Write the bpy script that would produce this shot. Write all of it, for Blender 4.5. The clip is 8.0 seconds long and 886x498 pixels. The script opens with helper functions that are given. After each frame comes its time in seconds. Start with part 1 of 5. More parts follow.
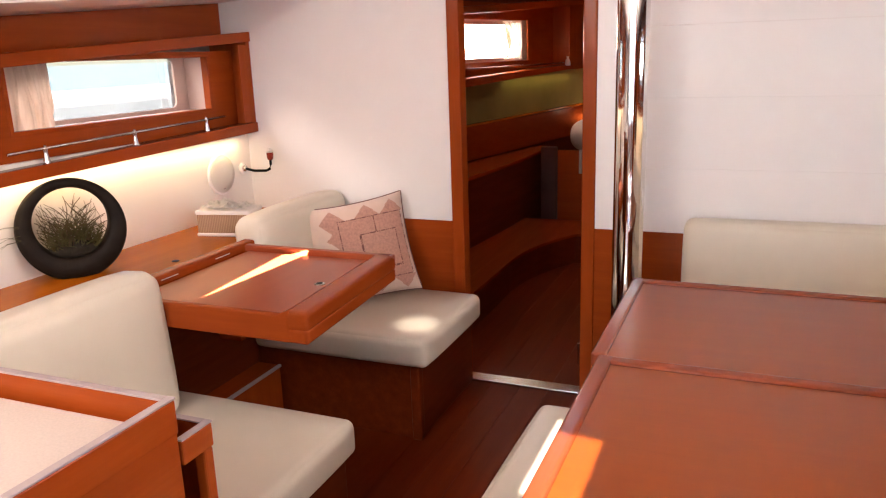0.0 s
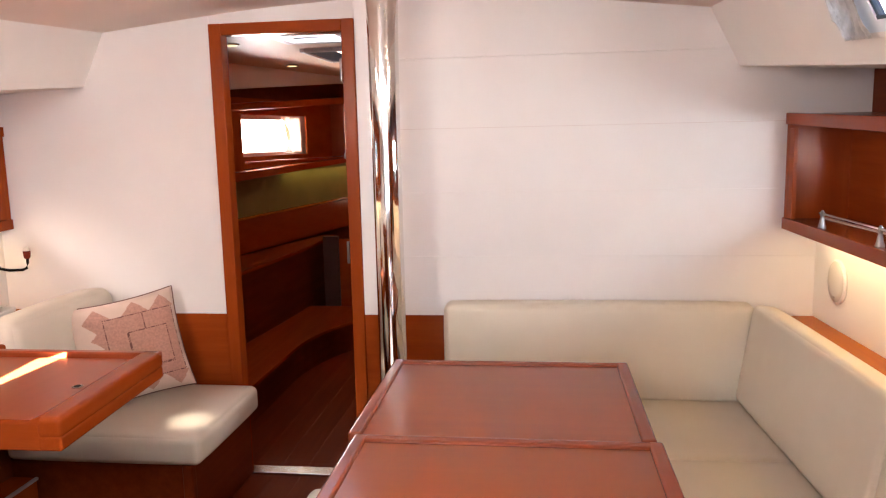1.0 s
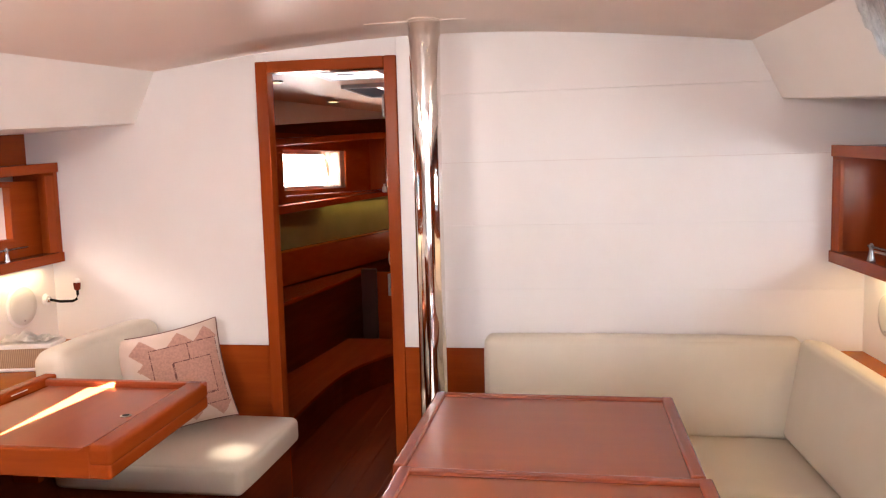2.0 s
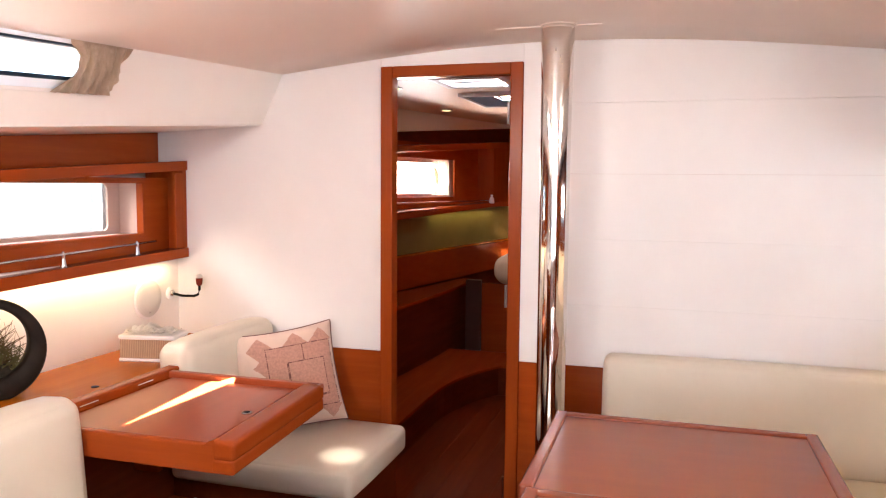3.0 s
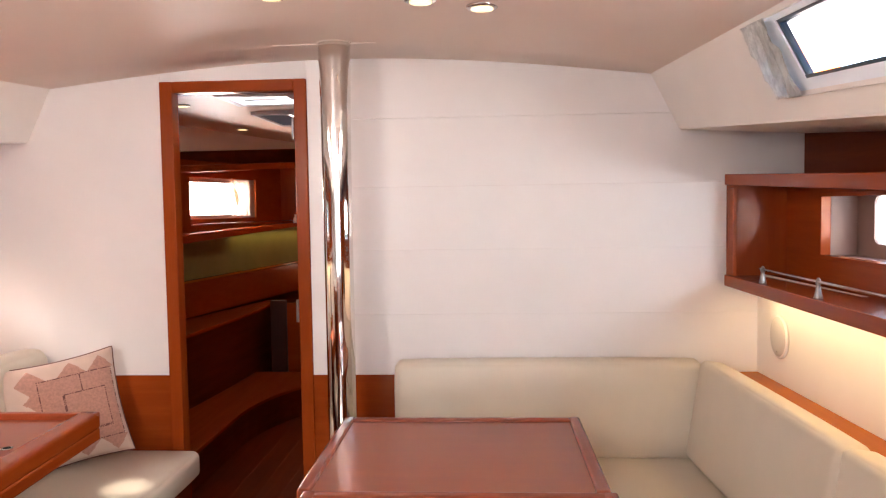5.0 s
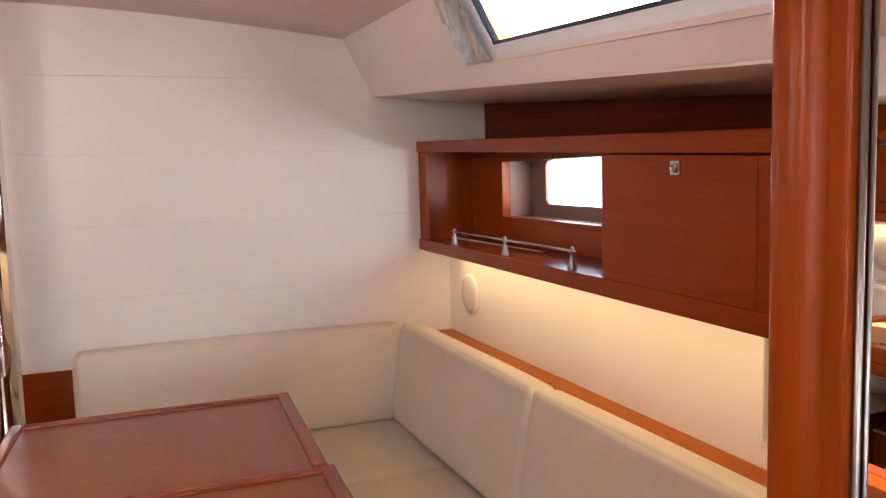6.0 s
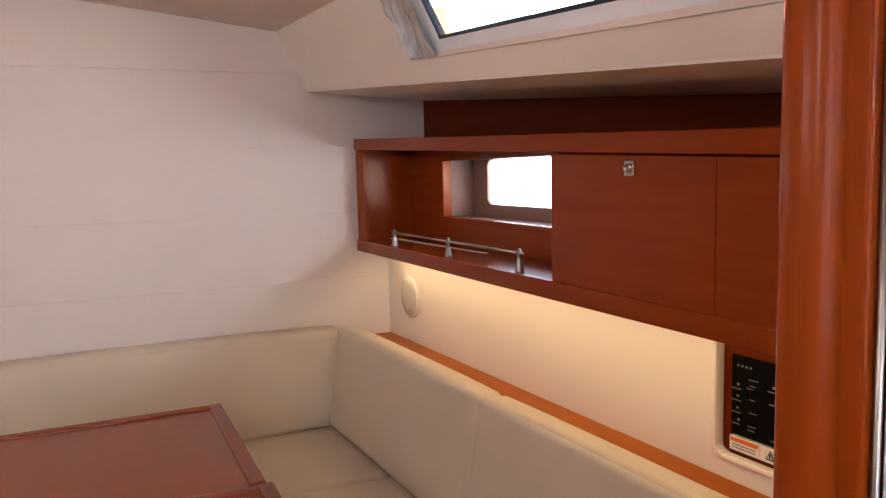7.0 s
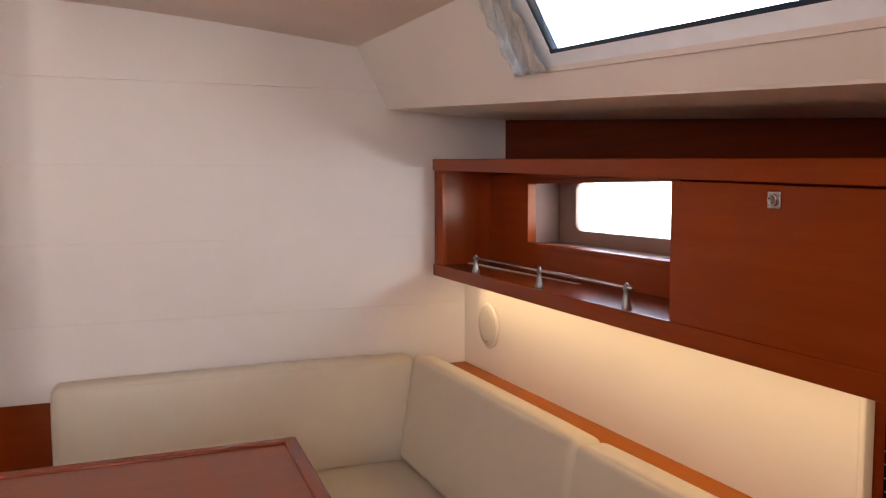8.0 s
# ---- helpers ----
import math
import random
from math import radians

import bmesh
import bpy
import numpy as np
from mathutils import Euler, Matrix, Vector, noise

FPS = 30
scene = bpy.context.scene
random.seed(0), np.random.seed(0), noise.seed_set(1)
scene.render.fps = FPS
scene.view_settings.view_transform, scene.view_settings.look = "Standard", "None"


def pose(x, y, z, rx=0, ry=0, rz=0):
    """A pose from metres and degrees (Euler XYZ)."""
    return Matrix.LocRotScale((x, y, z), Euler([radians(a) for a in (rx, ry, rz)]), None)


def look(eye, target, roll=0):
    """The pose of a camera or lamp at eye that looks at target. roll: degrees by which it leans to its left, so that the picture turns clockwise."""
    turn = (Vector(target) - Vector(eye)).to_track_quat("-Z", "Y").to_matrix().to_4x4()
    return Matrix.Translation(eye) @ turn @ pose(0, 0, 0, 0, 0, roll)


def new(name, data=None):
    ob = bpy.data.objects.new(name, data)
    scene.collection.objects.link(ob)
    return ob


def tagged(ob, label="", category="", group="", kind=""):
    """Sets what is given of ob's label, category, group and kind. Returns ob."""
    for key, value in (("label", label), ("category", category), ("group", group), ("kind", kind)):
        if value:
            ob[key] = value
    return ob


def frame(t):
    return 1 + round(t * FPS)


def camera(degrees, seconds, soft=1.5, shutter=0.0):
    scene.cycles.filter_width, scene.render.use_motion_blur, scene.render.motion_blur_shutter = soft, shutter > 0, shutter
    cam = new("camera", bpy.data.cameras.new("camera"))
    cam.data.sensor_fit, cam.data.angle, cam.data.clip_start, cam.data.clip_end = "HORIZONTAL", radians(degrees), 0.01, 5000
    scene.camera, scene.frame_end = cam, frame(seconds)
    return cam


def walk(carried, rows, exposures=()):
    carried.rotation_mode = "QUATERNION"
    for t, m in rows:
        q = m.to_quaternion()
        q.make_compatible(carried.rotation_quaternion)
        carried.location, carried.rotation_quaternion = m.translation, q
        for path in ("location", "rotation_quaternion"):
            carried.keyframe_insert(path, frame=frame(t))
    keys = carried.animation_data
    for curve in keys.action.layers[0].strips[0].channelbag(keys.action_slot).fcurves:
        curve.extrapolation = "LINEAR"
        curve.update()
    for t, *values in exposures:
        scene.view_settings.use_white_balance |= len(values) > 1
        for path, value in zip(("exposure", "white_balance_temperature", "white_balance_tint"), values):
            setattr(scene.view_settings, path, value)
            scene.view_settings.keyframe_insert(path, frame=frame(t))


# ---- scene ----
cam = camera(60.4, 8.0, soft=1.2)
PATH = [
    (0, (0.459, 0.286, 1.395), (-0.293, 2.071, 0.895), -2.0),
    (0.2, (0.504, 0.25, 1.39), (-0.08, 2.109, 0.941), -1.0),
    (0.5, (0.553, 0.235, 1.424), (0.13, 2.152, 1.042), -1.3),
    (0.8, (0.586, 0.204, 1.414), (0.308, 2.16, 1.104), -1.3),
    (1, (0.601, 0.177, 1.434), (0.349, 2.139, 1.139), -1.3),
    (1.2, (0.604, 0.160, 1.434), (0.356, 2.126, 1.159), -1.4),
    (2.5, (0.538, 0.16, 1.433), (0.072, 2.097, 1.256), -0.5),
    (2.8, (0.498, 0.192, 1.428), (-0.047, 2.109, 1.261), 0.5),
    (3, (0.457, 0.207, 1.417), (-0.118, 2.115, 1.247), 0.5),
    (3.3, (0.444, 0.225, 1.404), (-0.175, 2.119, 1.222), 0.9),
    (3.5, (0.452, 0.206, 1.399), (-0.21, 2.084, 1.207), 0.6),
    (3.8, (0.47, 0.182, 1.396), (-0.264, 2.034, 1.22), 1.1),
    (4, (0.51, 0.172, 1.399), (-0.226, 2.024, 1.223), 1.5),
    (4.2, (0.53, 0.161, 1.388), (-0.128, 2.042, 1.217), 1.6),
    (4.5, (0.55, 0.153, 1.393), (0.112, 2.098, 1.232), 1.0),
    (4.8, (0.578, 0.151, 1.38), (0.301, 2.127, 1.255), -0.3),
    (5, (0.591, 0.171, 1.383), (0.475, 2.164, 1.27), -0.9),
    (5.2, (0.590, 0.185, 1.375), (0.669, 2.184, 1.278), -1.1),
    (6.3, (0.561, 0.283, 1.359), (1.333, 2.115, 1.143), -1.1),
    (6.5, (0.554, 0.29, 1.365), (1.354, 2.112, 1.163), -0.7),
    (6.8, (0.553, 0.311, 1.357), (1.36, 2.13, 1.155), -1.1),
    (7, (0.57, 0.346, 1.363), (1.405, 2.152, 1.156), -1.4),
    (7.4, (0.569, 0.436, 1.364), (1.456, 2.218, 1.166), -0.8),
    (7.5, (0.57, 0.459, 1.368), (1.461, 2.24, 1.18), -0.4),
    (7.8, (0.534, 0.506, 1.373), (1.344, 2.327, 1.2), -0.1),
    (8, (0.524, 0.524, 1.379), (1.242, 2.383, 1.221), -0.3),
]
walk(cam, [(t, look(eye, target, roll)) for t, eye, target, roll in PATH],
     exposures=[(0.0, 5.96, 6850, 12), (1.0, 6.02, 6900, 12), (2.5, 6.08, 6850, 12), (3.0, 6.24, 6800, 12), (4.0, 5.98, 6850, 12),
                (5.0, 5.96, 6900, 12), (6.4, 5.32, 7500, 18), (8.0, 5.25, 7300, 15)])

# ---- world and light ----
SUN_TO = Vector((-0.24, 2.0, -1.0)).normalized()      # the way the sunlight travels
world = bpy.data.worlds.new("sky")
scene.world = world
world.use_nodes = True
wn = world.node_tree.nodes
sky = wn.new("ShaderNodeTexSky")
sky.sky_type, sky.sun_disc = "NISHITA", False
sky.sun_elevation = math.asin(-SUN_TO.z)
sky.sun_rotation = math.atan2(-SUN_TO.x, -SUN_TO.y)
world.node_tree.links.new(sky.outputs[0], wn["Background"].inputs[0])
wn["Background"].inputs[1].default_value = 0.05
sun = new("sun", bpy.data.lights.new("sun", "SUN"))
sun.data.energy, sun.data.angle, sun.data.color = 5.0, radians(0.25), (1.0, 0.97, 0.92)
sun.matrix_basis = look((0, 0, 8), Vector((0, 0, 8)) + SUN_TO)


def area(name, at, to, sx, sy, watts, color):
    lamp = new(name, bpy.data.lights.new(name, "AREA"))
    lamp.data.shape, lamp.data.size, lamp.data.size_y = "RECTANGLE", sx, sy
    lamp.data.energy, lamp.data.color = watts, color
    lamp.matrix_basis = look(at, to)
    return lamp


def spot(name, at, to, watts, angle, color, blend=0.6, radius=0.02):
    lamp = new(name, bpy.data.lights.new(name, "SPOT"))
    lamp.data.energy, lamp.data.color, lamp.data.spot_size = watts, color, radians(angle)
    lamp.data.spot_blend, lamp.data.shadow_soft_size = blend, radius
    lamp.matrix_basis = look(at, to)
    return lamp


DAY = (1.0, 0.885, 0.845)
LED = (1.0, 0.70, 0.36)
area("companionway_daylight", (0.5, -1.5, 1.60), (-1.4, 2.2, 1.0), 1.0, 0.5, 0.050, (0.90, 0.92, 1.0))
# added fill under the closed roof, aimed to brighten the port wall
area("main_hatch_daylight", (-0.66, 0.0, 1.84), (-1.05, 2.4, 0.9), 0.4, 0.5, 0.56, DAY)
area("port_hatch_daylight", (-1.36, 1.40, 1.74), (1.0, 0.90, 1.58), 0.85, 0.20, 0.40, DAY)
area("starboard_hatch_daylight", (1.42, 1.28, 1.72), (-1.5, 0.70, 1.20), 0.70, 0.20, 0.52, DAY)
area("port_window_daylight", (-2.35, 2.45, 1.72), (-1.75, 2.45, 1.24), 1.2, 0.25, 0.65, DAY)
area("starboard_window_daylight", (1.92, 2.35, 1.315), (0, 2.35, 1.25), 0.75, 0.16, 0.058, (0.80, 0.88, 1.0))
area("cabin_window_daylight", (-1.48, 5.58, 1.46), (0.5, 5.0, 1.90), 0.85, 0.28, 0.40, DAY)
area("port_led_strip", (0, 0, 1), (0, 0, 0), 0.02, 1.9, 0.044, LED).matrix_basis = pose(-1.672, 2.15, 1.045, 0, 20, 0)
area("starboard_led_strip", (0, 0, 1), (0, 0, 0), 0.02, 2.1, 0.064, LED).matrix_basis = pose(1.560, 2.0, 1.050, 0, -20, 0)
area("cabin_hatch_daylight", (-0.575, 3.99, 1.985), (-0.575, 3.99, 0), 0.33, 0.26, 0.016, DAY)
area("cabin_led_strip", (0, 0, 1), (0, 0, 0), 0.02, 1.6, 0.011, (1.0, 0.78, 0.35)).matrix_basis = pose(-1.20, 5.9, 1.20, 0, 0, -14)
spot("seat_downlight", (-0.70, 2.45, 1.88), (-0.69, 2.74, 0.4), 1.9, 8, (1.0, 0.92, 0.80), 1.0)

# ---- materials ----


def nodes_of(name):
    mat = bpy.data.materials.new(name)
    mat.use_nodes = True
    nt = mat.node_tree
    return mat, nt, nt.nodes["Principled BSDF"]


def set_in(bsdf, **kw):
    names = {"rough": "Roughness", "metal": "Metallic", "coat": "Coat Weight", "coat_rough": "Coat Roughness",
             "spec": "Specular IOR Level", "trans": "Transmission Weight", "ior": "IOR", "sheen": "Sheen Weight"}
    for k, v in kw.items():
        bsdf.inputs[names[k]].default_value = v


def ramp(nt, stops):
    n = nt.nodes.new("ShaderNodeValToRGB")
    e = n.color_ramp.elements
    e[0].position, e[0].color = stops[0][0], (*stops[0][1], 1)
    e[1].position, e[1].color = stops[-1][0], (*stops[-1][1], 1)
    for p, c in stops[1:-1]:
        e.new(p).color = (*c, 1)
    return n


def coords(nt, scale, turn=(0, 0, 0)):
    tc, mp = nt.nodes.new("ShaderNodeTexCoord"), nt.nodes.new("ShaderNodeMapping")
    mp.inputs["Scale"].default_value = scale
    mp.inputs["Rotation"].default_value = turn
    nt.links.new(tc.outputs["Object"], mp.inputs[0])
    return mp


def noise_tex(nt, vec, scale, detail=4, rough=0.55):
    n = nt.nodes.new("ShaderNodeTexNoise")
    n.inputs["Scale"].default_value, n.inputs["Detail"].default_value, n.inputs["Roughness"].default_value = scale, detail, rough
    nt.links.new(vec.outputs[0], n.inputs["Vector"])
    return n


def bump(nt, bsdf, height, strength, distance):
    b = nt.nodes.new("ShaderNodeBump")
    b.inputs["Strength"].default_value, b.inputs["Distance"].default_value = strength, distance
    nt.links.new(height, b.inputs["Height"])
    nt.links.new(b.outputs[0], bsdf.inputs["Normal"])


def wood(name, dark, mid, light, axis, rough=0.26, coat=0.03, spec=0.14):
    """Varnished mahogany with its grain along one axis."""
    mat, nt, b = nodes_of(name)
    sc = [9.0, 9.0, 9.0]
    sc["xyz".index(axis)] = 0.55
    v = coords(nt, sc)
    n1 = noise_tex(nt, v, 3.0, 6, 0.58)
    n2 = noise_tex(nt, v, 22.0, 3, 0.6)
    v2 = coords(nt, (1, 1, 1))
    n3 = noise_tex(nt, v2, 2.2, 2, 0.5)
    add = nt.nodes.new("ShaderNodeMath")
    add.operation = "MULTIPLY_ADD"
    add.inputs[1].default_value = 0.28
    nt.links.new(n2.outputs[0], add.inputs[0])
    nt.links.new(n1.outputs[0], add.inputs[2])
    add2 = nt.nodes.new("ShaderNodeMath")
    add2.operation = "MULTIPLY_ADD"
    add2.inputs[1].default_value = 0.25
    nt.links.new(n3.outputs[0], add2.inputs[0])
    nt.links.new(add.outputs[0], add2.inputs[2])
    r = ramp(nt, [(0.50, dark), (0.78, mid), (1.0, light)])
    nt.links.new(add2.outputs[0], r.inputs[0])
    nt.links.new(r.outputs[0], b.inputs["Base Color"])
    set_in(b, rough=rough, coat=coat, coat_rough=0.15, spec=spec)
    bump(nt, b, n2.outputs[0], 0.010, 0.001)
    return mat


W_D, W_M, W_L = (0.255, 0.041, 0.0065), (0.285, 0.048, 0.0075), (0.315, 0.056, 0.009)
wood_y = wood("mahogany_along", W_D, W_M, W_L, "y")
wood_x = wood("mahogany_across", W_D, W_M, W_L, "x")
wood_z = wood("mahogany_upright", W_D, W_M, W_L, "z")
# for dark wood, and for mahogany whose shade is put into its colour
wood_dark_and_shade = wood("mahogany_dark_and_shade", (0.095, 0.013, 0.003), (0.12, 0.018, 0.004), (0.15, 0.025, 0.005), "y", 0.45, 0.0, 0.06)
wood_top = wood("mahogany_gloss_top", (0.238, 0.048, 0.006), (0.250, 0.052, 0.007), (0.264, 0.057, 0.008), "x", 0.30, 0.22, 0.2)
wood_lid = wood("mahogany_lid", (0.28, 0.055, 0.020), (0.295, 0.060, 0.022), (0.315, 0.066, 0.025), "y", 0.28, 0.12)
EDGE = (0.215, 0.042, 0.016), (0.228, 0.046, 0.017), (0.240, 0.050, 0.019)
wood_edge = wood("mahogany_edge_along", *EDGE, "y", 0.26, 0.20, 0.2)
wood_edge_x = wood("mahogany_edge_across", *EDGE, "x", 0.26, 0.20, 0.2)
wood_shelf = wood("mahogany_polished_shelf", (0.17, 0.026, 0.005), (0.20, 0.033, 0.006), (0.24, 0.042, 0.008), "y", 0.24, 0.22)
# more orange copy of the mahogany: the LED glow is in its colour
wood_ledge_lit = wood("mahogany_ledge_lit", (0.36, 0.090, 0.005), (0.40, 0.108, 0.007), (0.44, 0.126, 0.009), "y", 0.2, 0.0)
wood_ledge_lit.node_tree.nodes["Principled BSDF"].inputs["Specular IOR Level"].default_value = 0.08
wood_floor = wood("mahogany_floor", (0.11, 0.014, 0.002), (0.135, 0.018, 0.003), (0.16, 0.023, 0.003), "y", 0.45, 0.0, 0.05)


def plain(name, color, rough, vary=0.05, scale=6.0, grain=180.0, relief=0.08, dist=0.0006, **kw):
    """A surface with faint stains and a fine grain."""
    mat, nt, b = nodes_of(name)
    v = coords(nt, (1, 1, 1))
    n1, n2 = noise_tex(nt, v, scale, 3, 0.5), noise_tex(nt, v, grain, 2, 0.6)
    lo = tuple(c * (1 - vary) for c in color)
    r = ramp(nt, [(0.35, lo), (0.65, color)])
    nt.links.new(n1.outputs[0], r.inputs[0])
    nt.links.new(r.outputs[0], b.inputs["Base Color"])
    set_in(b, rough=rough, **kw)
    if relief:
        bump(nt, b, n2.outputs[0], relief, dist)
    return mat


white_panel = plain("white_panel", (0.800, 0.775, 0.767), 0.42, 0.03, 3.0, 260, 0.04)
white_liner = plain("white_liner", (0.797, 0.766, 0.730), 0.5, 0.03, 3.0, 320, 0.06)
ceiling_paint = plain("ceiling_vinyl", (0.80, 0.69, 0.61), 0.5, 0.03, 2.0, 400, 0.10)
# salmon tint holds the warm bounce off the cabin's wood
cabin_paint_warmed = plain("cabin_ceiling_bounce_tint", (0.80, 0.58, 0.45), 0.5, 0.03, 2.0, 400, 0.10)
vinyl = plain("cream_vinyl", (0.68, 0.615, 0.51), 0.42, 0.05, 4.0, 500, 0.25, 0.0008)
steel = plain("brushed_steel", (0.62, 0.61, 0.60), 0.22, 0.08, 20, 300, 0.05, metal=1.0)
dull_steel = plain("dull_steel", (0.30, 0.29, 0.28), 0.3, 0.08, 20, 300, 0.05, metal=1.0)
chrome = plain("polished_mast", (0.78, 0.75, 0.72), 0.06, 0.05, 3, 15, 0.085, 0.004, metal=1.0)
mirror_mat = plain("mirror_silver", (0.90, 0.90, 0.90), 0.01, 0.0, 3, 3, 0, metal=1.0)
# blue-white base carries the sky light that misses the hatch frames
alu = plain("aluminium_sky_tint", (0.80, 0.88, 0.97), 0.35, 0.05, 12, 300, 0.05)
gasket = plain("black_gasket", (0.008, 0.032, 0.065), 0.35, 0.2, 20, 200, 0.1)
black_plastic = plain("black_plastic", (0.002, 0.002, 0.0025), 0.6, 0.2, 30, 200, 0.1, spec=0.06)
grey_bar = plain("grey_print", (0.13, 0.13, 0.13), 0.5, 0.1, 40, 200, 0.0)
white_bar = plain("white_print", (0.75, 0.73, 0.70), 0.5, 0.05, 40, 200, 0.0)
orange_bar = plain("orange_print", (0.70, 0.16, 0.03), 0.5, 0.1, 40, 200, 0.0)
speaker_mat = plain("speaker_grille", (0.60, 0.58, 0.55), 0.6, 0.04, 10, 900, 0.5, 0.001)
bedding_mat = plain("beige_bedding", (0.44, 0.33, 0.24), 0.9, 0.10, 9, 420, 0.2, 0.001)


def cloth(name, lo, hi, through_light):
    """Thin curtain cloth that lets some light through."""
    mat, nt, b = nodes_of(name)
    tl, mx = nt.nodes.new("ShaderNodeBsdfTranslucent"), nt.nodes.new("ShaderNodeMixShader")
    n = noise_tex(nt, coords(nt, (1, 1, 0.15)), 60, 3, 0.6)
    r = ramp(nt, [(0.3, lo), (0.7, hi)])
    nt.links.new(n.outputs[0], r.inputs[0])
    nt.links.new(r.outputs[0], b.inputs["Base Color"])
    nt.links.new(r.outputs[0], tl.inputs[0])
    set_in(b, rough=0.8, sheen=0.2)
    mx.inputs[0].default_value = through_light
    nt.links.new(b.outputs[0], mx.inputs[1])
    nt.links.new(tl.outputs[0], mx.inputs[2])
    nt.links.new(mx.outputs[0], nt.nodes["Material Output"].inputs["Surface"])
    return mat


sheer = cloth("sheer_curtain", (0.60, 0.47, 0.38), (0.74, 0.62, 0.53), 0.5)
curtain_mat = cloth("beige_curtain", (0.45, 0.35, 0.26), (0.58, 0.46, 0.36), 0.12)
blind_mat = cloth("white_curtain", (0.50, 0.49, 0.47), (0.84, 0.83, 0.80), 0.08)
laminate = plain("speckled_worktop", (0.58, 0.50, 0.44), 0.4, 0.10, 240, 600, 0.05)
edge_grey = plain("grey_edging", (0.36, 0.29, 0.29), 0.3, 0.08, 30, 200, 0.05)
pot_mat = plain("dark_bronze_ceramic", (0.016, 0.011, 0.008), 0.55, 0.4, 16, 120, 0.3, 0.002, spec=0.12)
twig_mat = plain("olive_twig", (0.085, 0.080, 0.020), 0.8, 0.5, 40, 200, 0.2)
twig_brown = plain("brown_twig", (0.085, 0.05, 0.02), 0.8, 0.4, 40, 200, 0.2)
soil_mat = plain("dark_soil", (0.025, 0.020, 0.012), 0.95, 0.4, 60, 300, 0.6, 0.004)
tissue_mat = plain("white_tissue", (0.82, 0.80, 0.76), 0.9, 0.06, 20, 300, 0.2)
lamp_red = plain("copper_red_lamp_head", (0.30, 0.045, 0.025), 0.25, 0.15, 30, 200, 0.05, metal=0.5)
olive_cloth = plain("olive_padding", (0.26, 0.22, 0.06), 0.85, 0.15, 5, 300, 0.3, 0.001)
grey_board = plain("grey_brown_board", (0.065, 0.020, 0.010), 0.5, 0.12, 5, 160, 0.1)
pillow_cream = plain("pillow_cream_cloth", (0.68, 0.52, 0.44), 0.9, 0.08, 16, 700, 0.5, 0.001, sheen=0.2)
pillow_cord = plain("pillow_brown_cord", (0.15, 0.055, 0.045), 0.85, 0.2, 30, 300, 0.2)
# darker copy of the reveal: starboard's weaker light is in the colour
reveal_shaded = plain("shaded_reveal", (0.27, 0.175, 0.145), 0.5, 0.06, 5, 200, 0.05)
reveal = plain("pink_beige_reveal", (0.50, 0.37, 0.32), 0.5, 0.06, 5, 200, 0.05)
quay_mat = plain("pale_concrete", (0.62, 0.60, 0.57), 0.8, 0.15, 0.8, 20, 0.3)
rattan, _nt, _b = nodes_of("woven_rattan")
_v = coords(_nt, (1, 1, 1))
_w = _nt.nodes.new("ShaderNodeTexWave")
_w.bands_direction = "X"
_w.inputs["Scale"].default_value, _w.inputs["Distortion"].default_value = 45, 1.0
_nt.links.new(_v.outputs[0], _w.inputs["Vector"])
_r = ramp(_nt, [(0.1, (0.30, 0.18, 0.11)), (0.8, (0.48, 0.33, 0.22))])
_nt.links.new(_w.outputs[0], _r.inputs[0])
_nt.links.new(_r.outputs[0], _b.inputs["Base Color"])
set_in(_b, rough=0.7)
bump(_nt, _b, _w.outputs[0], 0.5, 0.003)

pillow_pink = plain("pillow_rose_weave", (0.53, 0.28, 0.215), 0.9, 0.22, 120, 800, 0.6, 0.001, sheen=0.2)

# see-through grey that only dims the sun through the aft slot
sun_dimmer, _nt, _b = nodes_of("sun_dimming_sheet")
_t = _nt.nodes.new("ShaderNodeBsdfTransparent")
_t.inputs[0].default_value = (0.37, 0.35, 0.33, 1)
_nt.links.new(_t.outputs[0], _nt.nodes["Material Output"].inputs["Surface"])
glass, _nt, _b = nodes_of("window_glass")
_b.inputs["Base Color"].default_value = (0.97, 0.98, 1.0, 1)
set_in(_b, rough=0.0, trans=1.0, ior=1.45)
tinted, _nt, _b = nodes_of("tinted_glass")
_b.inputs["Base Color"].default_value = (0.25, 0.26, 0.27, 1)
set_in(_b, rough=0.0, trans=1.0, ior=1.45)
smoked, _nt, _b = nodes_of("smoked_glass")
_b.inputs["Base Color"].default_value = (0.085, 0.085, 0.086, 1)
set_in(_b, rough=0.0, trans=1.0, ior=1.45)
water_mat, _nt, _b = nodes_of("harbour_water")
_b.inputs["Base Color"].default_value = (0.15, 0.20, 0.24, 1)
set_in(_b, rough=0.18)
_v = coords(_nt, (1, 1, 1))
_n = noise_tex(_nt, _v, 0.9, 4, 0.6)
bump(_nt, _b, _n.outputs[0], 0.6, 0.4)


def glowing(name, color, strength):
    mat, nt, b = nodes_of(name)
    b.inputs["Base Color"].default_value = (*color, 1)
    b.inputs["Emission Color"].default_value = (*color, 1)
    b.inputs["Emission Strength"].default_value = strength
    return mat


lamp_glow = glowing("downlight_glow", (1.0, 0.80, 0.42), 0.03)
led_red = glowing("red_indicator", (1.0, 0.08, 0.04), 0.03)

# ---- building helpers ----


def thing(name, at, label, category, group="", kind=""):
    ob = new(name)
    ob.empty_display_size = 0.05
    ob.location = at
    return tagged(ob, label, category, group, kind)


